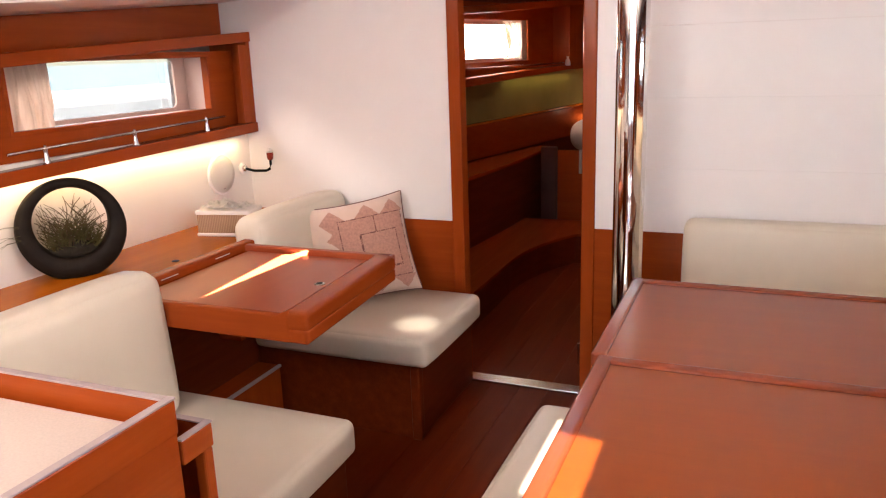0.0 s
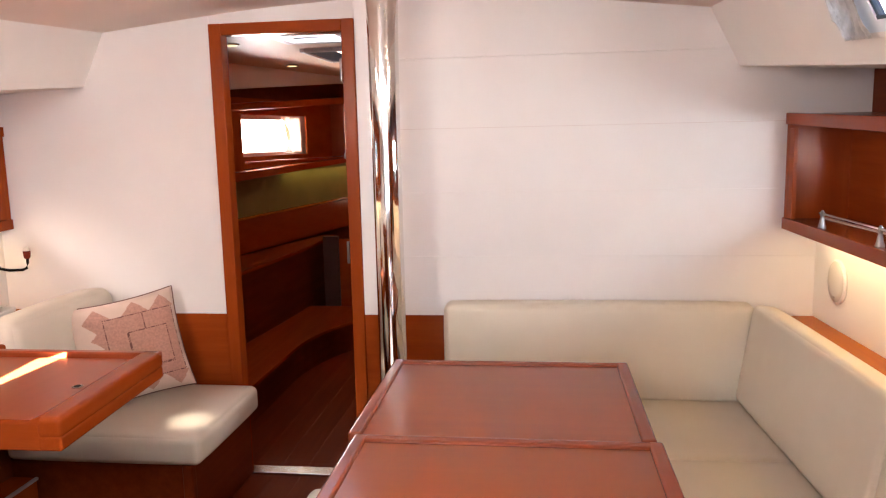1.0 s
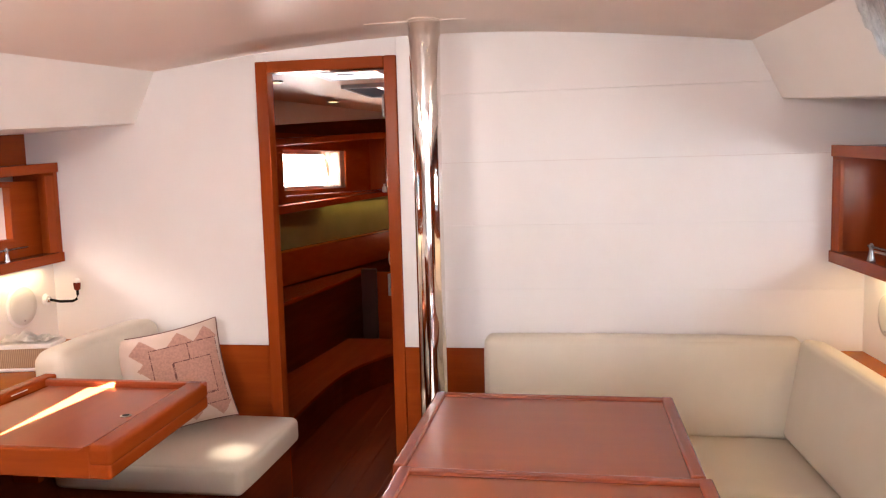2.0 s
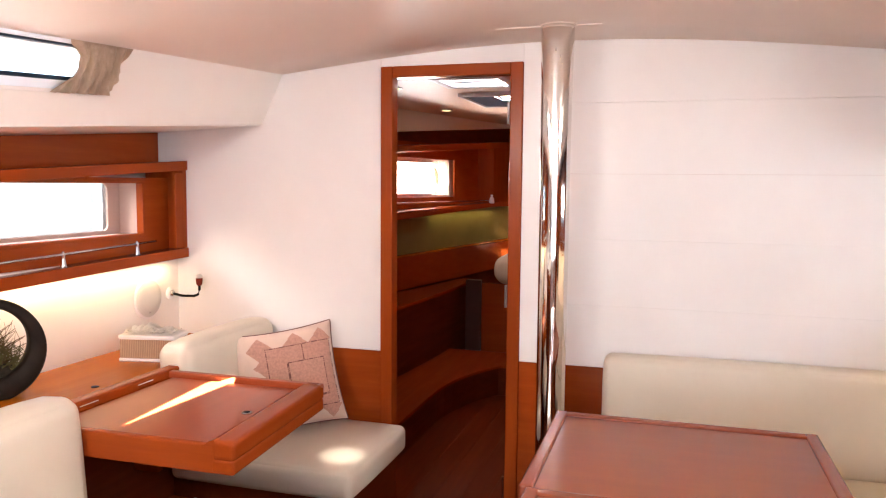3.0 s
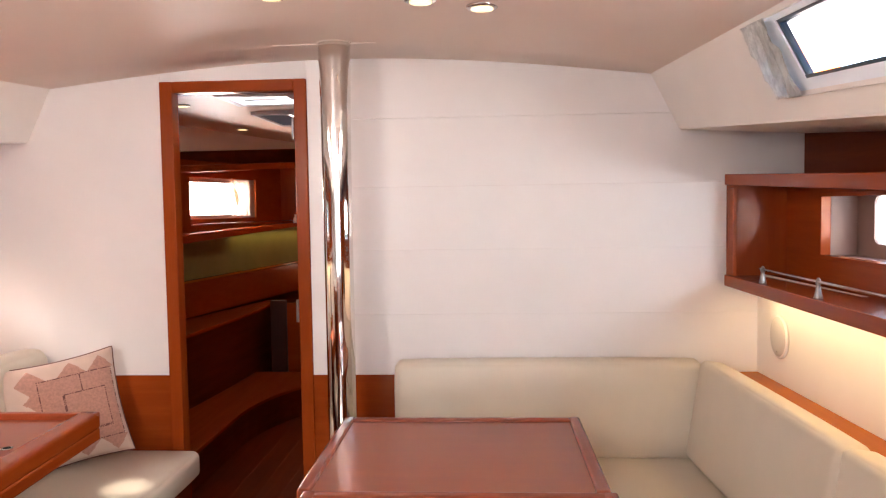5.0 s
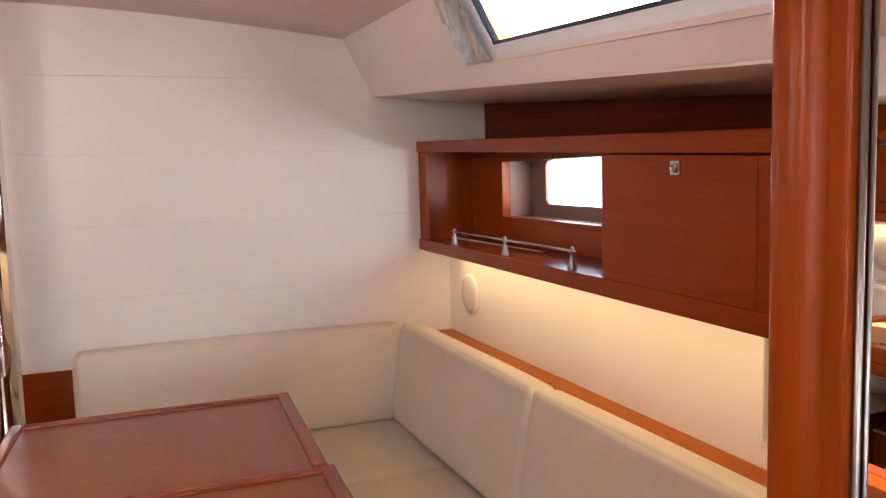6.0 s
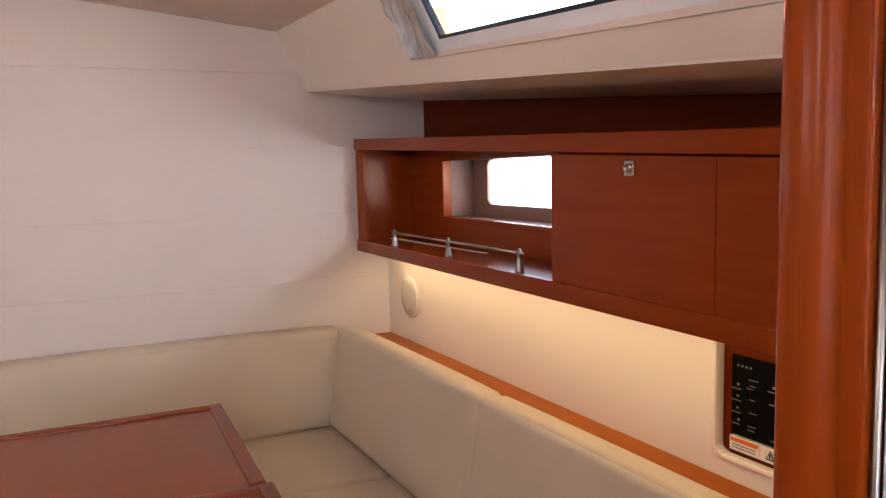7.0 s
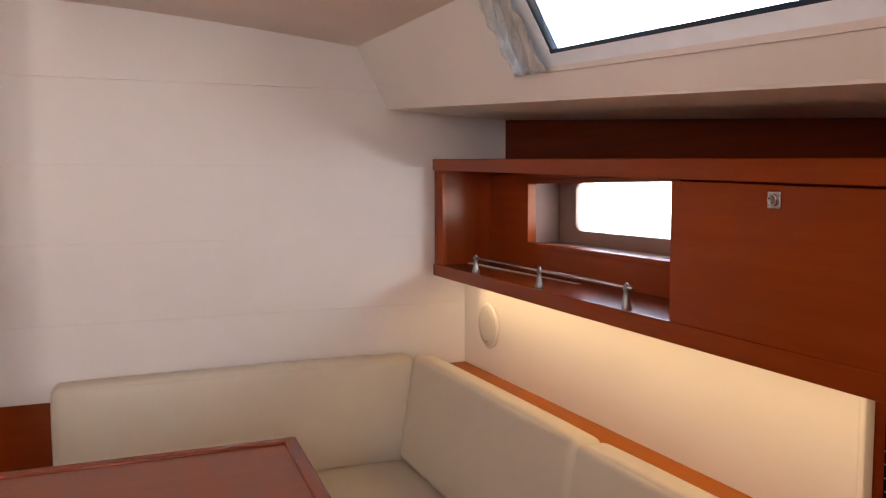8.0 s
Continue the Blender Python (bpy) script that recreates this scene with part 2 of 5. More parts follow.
def finish(name, bm, mats, smooth):
    bmesh.ops.recalc_face_normals(bm, faces=bm.faces[:])
    me = bpy.data.meshes.new(name)
    bm.to_mesh(me)
    bm.free()
    for m in mats if isinstance(mats, (list, tuple)) else [mats]:
        me.materials.append(m)
    if smooth:
        me.shade_smooth()
    return me


def part(name, bm, mats, parent=None, label="", smooth=False):
    ob = new(name, finish(name, bm, mats, smooth))
    if parent is not None:
        ob.parent = parent
        if parent.type == "EMPTY":
            ob.matrix_parent_inverse = parent.matrix_basis.inverted()
    if label:
        ob["label"] = label
    return ob


def solo(name, bm, mats, label, category, smooth=False, kind="", group=""):
    return tagged(part(name, bm, mats, None, "", smooth), label, category, group, kind)


def steps(h, r, seg, n):
    """Cuts along one axis: close together in the rounded ends, n spans between."""
    r = min(r, h * 0.98)
    ends = [r * (1 - math.cos(math.pi / 2 * k / seg)) for k in range(seg + 1)] if seg > 1 else [0, r]
    mid = [-h + r + (2 * h - 2 * r) * k / n for k in range(1, n)]
    return [-h + e for e in ends] + mid + [h - e for e in reversed(ends)]


def rbox(bm, lo, hi, r=0.003, seg=1, n=(1, 1, 1), puff=0.0, m=None, warp=None, mat=0):
    """A box with rounded edges and, for cushions, swollen faces."""
    lo, hi = Vector(lo), Vector(hi)
    c, h = (lo + hi) / 2, (hi - lo) / 2
    r = min(r, min(h) * 0.95)
    cuts = [steps(h[a], r, seg, n[a]) for a in range(3)]
    made = {}

    def vert(p):
        key = tuple(round(v, 6) for v in p)
        if key not in made:
            q = Vector(p)
            inner = Vector([max(-(h[a] - r), min(h[a] - r, q[a])) for a in range(3)])
            d = q - inner
            out = inner + d.normalized() * r if d.length > 1e-9 else q
            if puff:
                u = [1 - min(1, abs(q[a]) / h[a]) ** 4 for a in range(3)]
                for a in range(3):
                    b_, c_ = (a + 1) % 3, (a + 2) % 3
                    if abs(abs(q[a]) - h[a]) < 1e-6:
                        out[a] += math.copysign(puff, q[a]) * u[b_] * u[c_]
            w = out + c
            if m is not None:
                w = m @ w
            if warp is not None:
                w = Vector(warp(w))
            made[key] = bm.verts.new(w)
        return made[key]

    for a in range(3):
        b_, c_ = (a + 1) % 3, (a + 2) % 3
        for side in (-1, 1):
            for i in range(len(cuts[b_]) - 1):
                for k in range(len(cuts[c_]) - 1):
                    vs = []
                    for di, dk in ((0, 0), (1, 0), (1, 1), (0, 1)):
                        p = [0, 0, 0]
                        p[a], p[b_], p[c_] = side * h[a], cuts[b_][i + di], cuts[c_][k + dk]
                        vs.append(vert(p))
                    if len(set(vs)) > 2:
                        try:
                            bm.faces.new(vs).material_index = mat
                        except ValueError:
                            pass
    return bm


def one_box(lo, hi, r=0.003, **kw):
    return rbox(bmesh.new(), lo, hi, r, **kw)


def tube(bm, points, radius, sides=10, mat=0, taper=1.0):
    """A round bar along points."""
    pts = [Vector(p) for p in points]
    rings = []
    for i, p in enumerate(pts):
        d = (pts[min(i + 1, len(pts) - 1)] - pts[max(i - 1, 0)]).normalized()
        up = Vector((0, 0, 1)) if abs(d.z) < 0.9 else Vector((1, 0, 0))
        a = d.cross(up).normalized()
        b_ = d.cross(a)
        rad = radius * (1 + (taper - 1) * i / max(1, len(pts) - 1))
        rings.append([bm.verts.new(p + rad * (math.cos(t) * a + math.sin(t) * b_)) for t in [2 * math.pi * k / sides for k in range(sides)]])
    for r0, r1 in zip(rings, rings[1:]):
        for k in range(sides):
            f = bm.faces.new((r0[k], r0[(k + 1) % sides], r1[(k + 1) % sides], r1[k]))
            f.material_index = mat
    if sides > 2:
        bm.faces.new(rings[0][::-1]).material_index = mat
        bm.faces.new(rings[-1]).material_index = mat
    return bm


def turned(bm, profile, at, axis, sides=28, mat=0):
    """A turned solid: profile of (radius, height) along axis from at."""
    axis = Vector(axis).normalized()
    up = Vector((0, 0, 1)) if abs(axis.z) < 0.9 else Vector((1, 0, 0))
    a = axis.cross(up).normalized()
    b_ = axis.cross(a)
    at = Vector(at)
    rings = [[bm.verts.new(at + h * axis + rad * (math.cos(t) * a + math.sin(t) * b_)) for t in [2 * math.pi * k / sides for k in range(sides)]] for rad, h in profile]
    for r0, r1 in zip(rings, rings[1:]):
        for k in range(sides):
            bm.faces.new((r0[k], r0[(k + 1) % sides], r1[(k + 1) % sides], r1[k])).material_index = mat
    bm.faces.new(rings[0][::-1]).material_index = mat
    bm.faces.new(rings[-1]).material_index = mat
    return bm


def sheet(f, us, vs, thick, holes=(), bm=None):
    """A curved board: f(u, v) gives a place; thick is the offset of its back; holes are (u0, u1, v0, v1)."""
    bm = bm or bmesh.new()
    front = {(i, k): bm.verts.new(f(u, v)) for i, u in enumerate(us) for k, v in enumerate(vs)}
    back = {key: bm.verts.new(p.co + Vector(thick)) for key, p in front.items()}

    def gone(i, k):
        if not (0 <= i < len(us) - 1 and 0 <= k < len(vs) - 1):
            return True
        uc, vc = (us[i] + us[i + 1]) / 2, (vs[k] + vs[k + 1]) / 2
        return any(u0 < uc < u1 and v0 < vc < v1 for u0, u1, v0, v1 in holes)

    for i in range(len(us) - 1):
        for k in range(len(vs) - 1):
            if gone(i, k):
                continue
            q = [(i, k), (i + 1, k), (i + 1, k + 1), (i, k + 1)]
            bm.faces.new([front[c] for c in q])
            bm.faces.new([back[c] for c in reversed(q)])
            for (ni, nk), (c0, c1) in {(i, k - 1): (q[0], q[1]), (i + 1, k): (q[1], q[2]), (i, k + 1): (q[2], q[3]), (i - 1, k): (q[3], q[0])}.items():
                if gone(ni, nk):
                    bm.faces.new([front[c0], back[c0], back[c1], front[c1]])
    return bm


def holed_panel(plane, across, up, holes, at, thick):
    """A flat board in the plane x or y = at, from across[0] to across[1], with square openings."""
    us = sorted({*across, *[v for h in holes for v in h[:2]]})
    vs = sorted({*up, *[v for h in holes for v in h[2:]]})
    if plane == "x":
        return sheet(lambda u, v: (at, u, v), us, vs, (thick, 0, 0), holes)
    return sheet(lambda u, v: (u, at, v), us, vs, (0, thick, 0), holes)


# ---- forward bulkhead ----
Y_B = 3.186
DOOR_L, DOOR_R, DOOR_T = -0.712, -0.118, 1.895


def ceil_z(x, y):
    """The cambered underside of the coachroof."""
    drop = 0.055 * (Y_B - max(y, 1.0))
    edge = 1.880 - drop
    mid = 1.968 - 0.25 * drop
    u = (x - 0.035) / 1.2
    return mid + (edge - mid) * min(1.2, u * u * (1.25 - 0.25 * u * u))


wall_f = thing("wall_forward", (0, Y_B, 0), "mahogany bulkhead with white upper panels and a doorway", "wall", kind="structure")
core = bmesh.new()
rbox(core, (-1.95, Y_B + 0.012, 0.0), (DOOR_L, Y_B + 0.045, 2.02), 0.001)
rbox(core, (DOOR_R, Y_B + 0.012, 0.0), (1.95, Y_B + 0.045, 2.02), 0.001)
rbox(core, (DOOR_L, Y_B + 0.012, DOOR_T), (DOOR_R, Y_B + 0.045, 2.02), 0.001)
part("core", core, wood_x, wall_f)
lower = bmesh.new()
rbox(lower, (-1.72, Y_B + 0.004, 0.0), (DOOR_L, Y_B + 0.012, 0.706), 0.001)
rbox(lower, (DOOR_R, Y_B + 0.004, 0.0), (1.64, Y_B + 0.012, 0.706), 0.001)
part("lower_veneer", lower, wood_x, wall_f)


def white_board(x0, x1, z0, z1):
    top = (lambda v: (v.x, v.y, min(v.z, ceil_z(v.x, Y_B) + 0.006))) if z1 > 1.9 else None
    part("panel", one_box((x0, Y_B, z0), (x1, Y_B + 0.0125, z1), 0.0004, n=(10, 1, 2), warp=top), white_panel, wall_f)


white_board(-1.90, DOOR_L - 0.001, 0.708, 2.03)
white_board(DOOR_L, DOOR_R, DOOR_T + 0.001, 2.03)
white_board(DOOR_R + 0.001, 0.035, 0.708, 2.03)
for z0, z1 in ((0.708, 0.9515), (0.952, 1.2090), (1.2095, 1.4605), (1.461, 1.7300), (1.7311, 2.03)):
    white_board(0.036, 1.90, z0, z1)

frame_d = thing("door_frame", (-0.415, Y_B, 0), "mahogany door frame in the white bulkhead", "door frame", kind="structure")
part("jamb", one_box((DOOR_L, Y_B - 0.012, 0.0), (DOOR_L + 0.052, Y_B + 0.055, DOOR_T), 0.004), wood_z, frame_d)
part("jamb", one_box((DOOR_R - 0.050, Y_B - 0.012, 0.0), (DOOR_R, Y_B + 0.055, DOOR_T), 0.004), wood_z, frame_d)
part("head", one_box((DOOR_L + 0.052, Y_B - 0.011, DOOR_T - 0.046), (DOOR_R - 0.050, Y_B + 0.055, DOOR_T), 0.004), wood_x, frame_d)
part("sill", one_box((DOOR_L + 0.052, Y_B - 0.02, 0.0), (DOOR_R - 0.050, Y_B + 0.05, 0.012), 0.003), steel, frame_d, "pale metal threshold strip")
for z in (0.18, 0.97, 1.70):
    hb = one_box((DOOR_R - 0.056, Y_B - 0.006, z - 0.045), (DOOR_R - 0.0505, Y_B + 0.016, z + 0.045), 0.002)
    tube(hb, [(DOOR_R - 0.056, Y_B - 0.006, z - 0.045), (DOOR_R - 0.056, Y_B - 0.006, z + 0.045)], 0.006, 8)
    part("hinge", hb, dull_steel if z == 0.97 else steel, frame_d, "small dark latch plate" if z == 0.97 else "small steel hinge")

# ---- mast ----
mast = bmesh.new()
mast_top = ceil_z(0.06, 2.87) + 0.01
turned(mast, [(0.0515, z) for z in (0.0, 0.3, 0.6, 0.9, 1.2, 1.4)] + [(0.0520, 1.55), (0.0530, 1.68), (0.0545, 1.80), (0.0565, 1.90), (0.0575, mast_top)], (0.06, 2.87, 0), (0, 0, 1), 64)
mast_post = thing("mast", (0.06, 2.87, 0), "polished metal mast post between floor and ceiling", "mast")
part("tube", mast, chrome, mast_post, "", True)
part("ceiling_ring", turned(bmesh.new(), [(0.0580, -0.004), (0.0615, -0.003), (0.0615, 0.012)], (0.06, 2.87, mast_top - 0.01), (0, 0, 1), 48), ceiling_paint, mast_post, "thin cream ceiling ring", True)

# ---- floor ----
floor = thing("floor", (0, 1, 0), "dark reddish wooden cabin sole boards", "floor", kind="structure")
part("base", one_box((-1.95, -1.7, -0.06), (1.95, 7.4, -0.012), 0.001), wood_dark_and_shade, floor)
fx = -0.66
while fx < 0.5:
    for y0, y1 in ((-1.6, 0.9), (0.903, 2.2), (2.203, Y_B - 0.02), (Y_B + 0.052, 5.0), (5.003, 7.2)):
        part("plank", one_box((fx, y0, -0.012), (fx + 0.1188, y1, 0.0), 0.0006), wood_floor, floor)
    fx += 0.12
part("base", one_box((-1.9, -1.6, -0.012), (-0.663, 7.2, -0.003), 0.001), wood_floor, floor)
part("base", one_box((0.54, -1.6, -0.012), (1.9, 7.2, -0.003), 0.001), wood_floor, floor)

# ---- ceiling ----
# unseen roof openings, cut only to let the sun draw its patches
NAV_SLIT, AFT_SLOT = (-0.84, -0.64, -0.60, 0.42), (0.30, 0.60, -1.50, -0.60)
cx = sorted({*[round(-1.30 + 0.1 * k, 2) for k in range(28)], -0.84, -0.64})
cy = sorted({-1.6, -1.5, -1.0, -0.6, 0.0, 0.42, 0.8, 1.2, 1.6, 2.0, 2.4, 2.87, 3.2})
roof = sheet(lambda u, v: (u, v, ceil_z(u, v)), cx, cy, (0, 0, 0.05), (NAV_SLIT, AFT_SLOT))
tagged(part("ceiling", roof, ceiling_paint, None, "", True), "cream cambered cabin ceiling with small downlights", "ceiling", kind="structure")
# added sheet out of view; its slit shapes the chart table's sun streak
blind = thing("roof_blind", (-0.73, -0.1, 1.86), "unseen white sheet with a slit that shapes the sun streak", "blind")
zc = ceil_z(-0.73, 0.0)


def cut(pts):
    bm = bmesh.new()
    lo_, hi_ = [bm.verts.new((x, y, zc - 0.004)) for x, y in pts], [bm.verts.new((x, y, zc)) for x, y in pts]
    bm.faces.new(lo_[::-1]), bm.faces.new(hi_)
    for a in range(len(pts)):
        bm.faces.new((lo_[a], lo_[(a + 1) % len(pts)], hi_[(a + 1) % len(pts)], hi_[a]))
    return bm


part("slat", cut([(-0.86, -0.62), (-0.731, -0.62), (-0.731, -0.30), (-0.778, 0.189), (-0.778, 0.56), (-0.86, 0.56)]), white_panel, blind)
part("slat", cut([(-0.731, -0.62), (-0.62, -0.62), (-0.62, 0.56), (-0.696, 0.56), (-0.696, 0.256), (-0.731, -0.30)]), white_panel, blind)
part("slat", cut([(-0.780, 0.189), (-0.694, 0.256), (-0.694, 0.56), (-0.780, 0.56)]), white_panel, blind)
zc = ceil_z(0.44, -1.0)
# second added sheet, its gap shapes the sun patch on the table
aft_mask = thing("roof_blind", (0.45, -1.0, 1.90), "unseen white sheet with a gap that shapes the sun patch", "blind")
part("slat", cut([(0.28, -1.52), (0.358, -1.52), (0.358, -0.85), (0.522, -0.87), (0.522, -1.52), (0.62, -1.52), (0.62, -0.58), (0.28, -0.58)]), white_panel, aft_mask)
part("slat", cut([(0.357, -1.53), (0.523, -1.53), (0.523, -1.24), (0.357, -1.24)]), white_panel, aft_mask)
# added sheet to weaken the sun on the dining table
part("pane", one_box((0.357, -1.25, ceil_z(0.44, -1.0) + 0.004), (0.523, -0.84, ceil_z(0.44, -1.0) + 0.009), 0.0005), sun_dimmer, aft_mask, "unseen sheet that dims the sun patch")
seam = thing("ceiling_seam", (0.05, 2.87, 1.95), "thin joint strips in the ceiling beside the mast", "trim", kind="structure")
for x0, x1 in ((-0.16, 0.0), (0.12, 0.21)):
    part("strip", one_box((x0, 2.868, min(ceil_z(x0, 2.87), ceil_z(x1, 2.87)) - 0.002), (x1, 2.872, ceil_z(x1, 2.87) + 0.01), 0.001), ceiling_paint, seam)


def downlight(x, y, z, tilt=(0, 0, -1)):
    d = thing("downlight", (x, y, z), "small round recessed ceiling downlight, lit", "ceiling lamp", "ceiling downlights")
    part("bezel", turned(bmesh.new(), [(0.030, 0.0), (0.043, 0.001), (0.044, -0.004), (0.036, -0.008), (0.031, -0.007)], (x, y, z), (0, 0, 1)), steel, d, "", True)
    part("lens", turned(bmesh.new(), [(0.031, -0.004), (0.030, -0.0095), (0.015, -0.011), (0.004, -0.0112)], (x, y, z), (0, 0, 1)), lamp_glow, d, "glowing lens", True)


for x, y in ((0.02, 2.215), (0.42, 2.245), (0.585, 2.275)):
    downlight(x, y, ceil_z(x, y) - 0.001)

# ---- the two sides ----


def lower_z(y, k=0.078):
    return 1.669 - k * (Y_B - max(y, 0.8))


SIDE = {-1: dict(low=1.268, up=1.165, front=1.655, panel=1.712, rec=1.805, back=1.736, top=1.508, tk=0.061, bot=1.080, bk=0.025, aft=0.9, lk=0.078, u0=0.38, word="port"),
        1: dict(low=1.338, up=1.228, front=1.517, panel=1.640, rec=1.812, back=1.736, top=1.485, tk=0.037, bot=1.060, bk=-0.004, aft=0.752, lk=0.082, u0=0.21, word="starboard")}


FLARE = 0.048


def flared(v):
    """The starboard liner, ledge and backrests open outwards towards the stern."""
    return (v[0] + FLARE * (Y_B - v[1]), v[1], v[2])


def fascia(s):
    d = SIDE[s]

    def f(y, u):
        z0, z1 = lower_z(y, d["lk"]), ceil_z(s * d["up"], y) + 0.004
        return (s * (d["low"] + (d["up"] - d["low"]) * u), y + 0.05 * (u - 0.4) * (1 if 0.9 < y < 2.4 else 0), z0 + (z1 - z0) * u)

    y1 = 2.178 if s < 0 else 2.092
    ys = [-1.6, 0.0, 0.95, 1.4, 1.8, y1, 2.6, Y_B]
    v0 = d["u0"]
    vt = 0.985 if s < 0 else 0.94
    us = [0.0, v0, vt, 1.0]
    wallf = tagged(part("fascia_" + d["word"], sheet(f, ys, us, (s * 0.035, 0, 0.01), ((0.95, y1, v0, vt),)), white_liner), "white slanted side fascia with a long hatch window", "wall", kind="structure")

    def soff(y, u):
        z0 = lower_z(y, d["lk"])
        return (s * (d["low"] + 0.002 + (1.90 - d["low"]) * u), y, z0 - 0.004 - 0.030 * u)

    tagged(part("soffit_" + d["word"], sheet(soff, [-1.6, 0.8, 2.0, Y_B], [0.0, 0.5, 1.0], (0, 0, 0.02)), white_liner), "cream soffit over the side shelf", "wall", kind="structure")
    # hatch frame, gasket and pane, following the fascia
    win = thing("window_hatch_" + d["word"], f(1.5, 0.66), "long hatch window with aluminium frame in the fascia", "window", kind="structure")
    y0, ya = 0.96, y1 - (0.127 if s > 0 else 0.02)

    def strip(yb0, yb1, u0, u1, proud, thick, mat, name):
        g = lambda y, u: tuple(Vector(f(y, u)) - Vector((s * proud, 0, 0)))
        part(name, sheet(g, [yb0, (yb0 + yb1) / 2, yb1], [u0, u1], (s * thick, 0, 0)), mat, win)

    strip(y0, y1 - 0.003, v0 - 0.006, v0 + 0.035, 0.006, 0.03, white_panel, "frame_edge")
    strip(y0, ya, v0 + 0.04, v0 + 0.14, -0.004, 0.03, alu, "frame")
    strip(y0, ya, vt - 0.05, vt - 0.005, -0.004, 0.03, alu, "frame")
    strip(ya - 0.035, ya, v0 + 0.14, vt - 0.05, -0.004, 0.03, alu, "frame")
    gw, ga = (0.05, 0.017) if s < 0 else (0.032, 0.010)
    strip(y0, ya - 0.035, v0 + 0.14, v0 + 0.14 + gw, -0.006, 0.02, gasket, "gasket")
    strip(y0, ya - 0.035, vt - 0.075, vt - 0.05, -0.008, 0.02, gasket, "gasket")
    strip(ya - 0.035 - ga, ya - 0.035, v0 + 0.14 + gw, vt - 0.075, -0.008, 0.02, gasket, "gasket")
    strip(y0, ya - 0.033 - ga, v0 + 0.138 + gw, vt - 0.075, -0.016, 0.006, tinted if s < 0 else glass, "pane")
    win.children[-1].visible_shadow = False
    if s > 0:
        strip(ya + 0.001, ya + 0.062, v0 + 0.036, vt - 0.001, -0.014, 0.012, alu, "frame")
        strip(ya + 0.063, y1 - 0.001, v0 + 0.036, vt - 0.001, -0.020, 0.006, glass, "pane")
        win.children[-1].visible_shadow = False
    return f


def curtain(name, f, u0, u1, v0, v1, folds, depth, out, mat, label, gather=0.0, slant=0.0):
    """Hanging cloth over f(u, v), in folds."""
    bm = bmesh.new()
    nu, nv = folds * 12, 18
    grid = []
    for i in range(nu + 1):
        col = []
        for k in range(nv + 1):
            a, b_ = i / nu, k / nv
            pinch = 1 - gather * math.sin(math.pi * b_) * (1 - a)
            u = u1 - (u1 - u0) * (1 - a) * pinch
            p = Vector(f(u, v0 + (v1 - v0) * b_))
            q = a + slant * b_ + 0.05 * math.sin(5.3 * a + 2.6 * b_ + 1.1) + 0.03 * math.sin(11 * a - 4.1 * b_)
            wave = depth * (1.6 * abs(math.sin(q * folds * math.pi)) - 0.8 + 0.45 * math.sin(q * folds * 4.4 * math.pi + 3 * b_) + 0.5 * noise.noise(Vector((a * folds * 1.3, b_ * 3.5, folds))))
            col.append(bm.verts.new(p + Vector(out) * (depth * 1.5 + 0.008 + wave)))
        grid.append(col)
    for i in range(nu):
        for k in range(nv):
            bm.faces.new((grid[i][k], grid[i + 1][k], grid[i + 1][k + 1], grid[i][k + 1]))
    ret = bmesh.ops.solidify(bm, geom=bm.faces[:], thickness=0.002)
    return solo(name, bm, mat, label, "curtain", smooth=True)


f_port = fascia(-1)
f_star = fascia(1)
curtain("hatch_curtain", f_port, 1.935, 2.170, 0.385, 0.982, 5, 0.018, (0.6, 0, -0.1), curtain_mat, "beige gathered curtain beside the hatch window", 0.25, 0.22)
curtain("hatch_curtain", f_star, 1.936, 2.086, 0.215, 0.936, 4, 0.022, (-0.35, 0, -0.08), blind_mat, "white gathered curtain beside the hatch window", 0.08, 0.45)


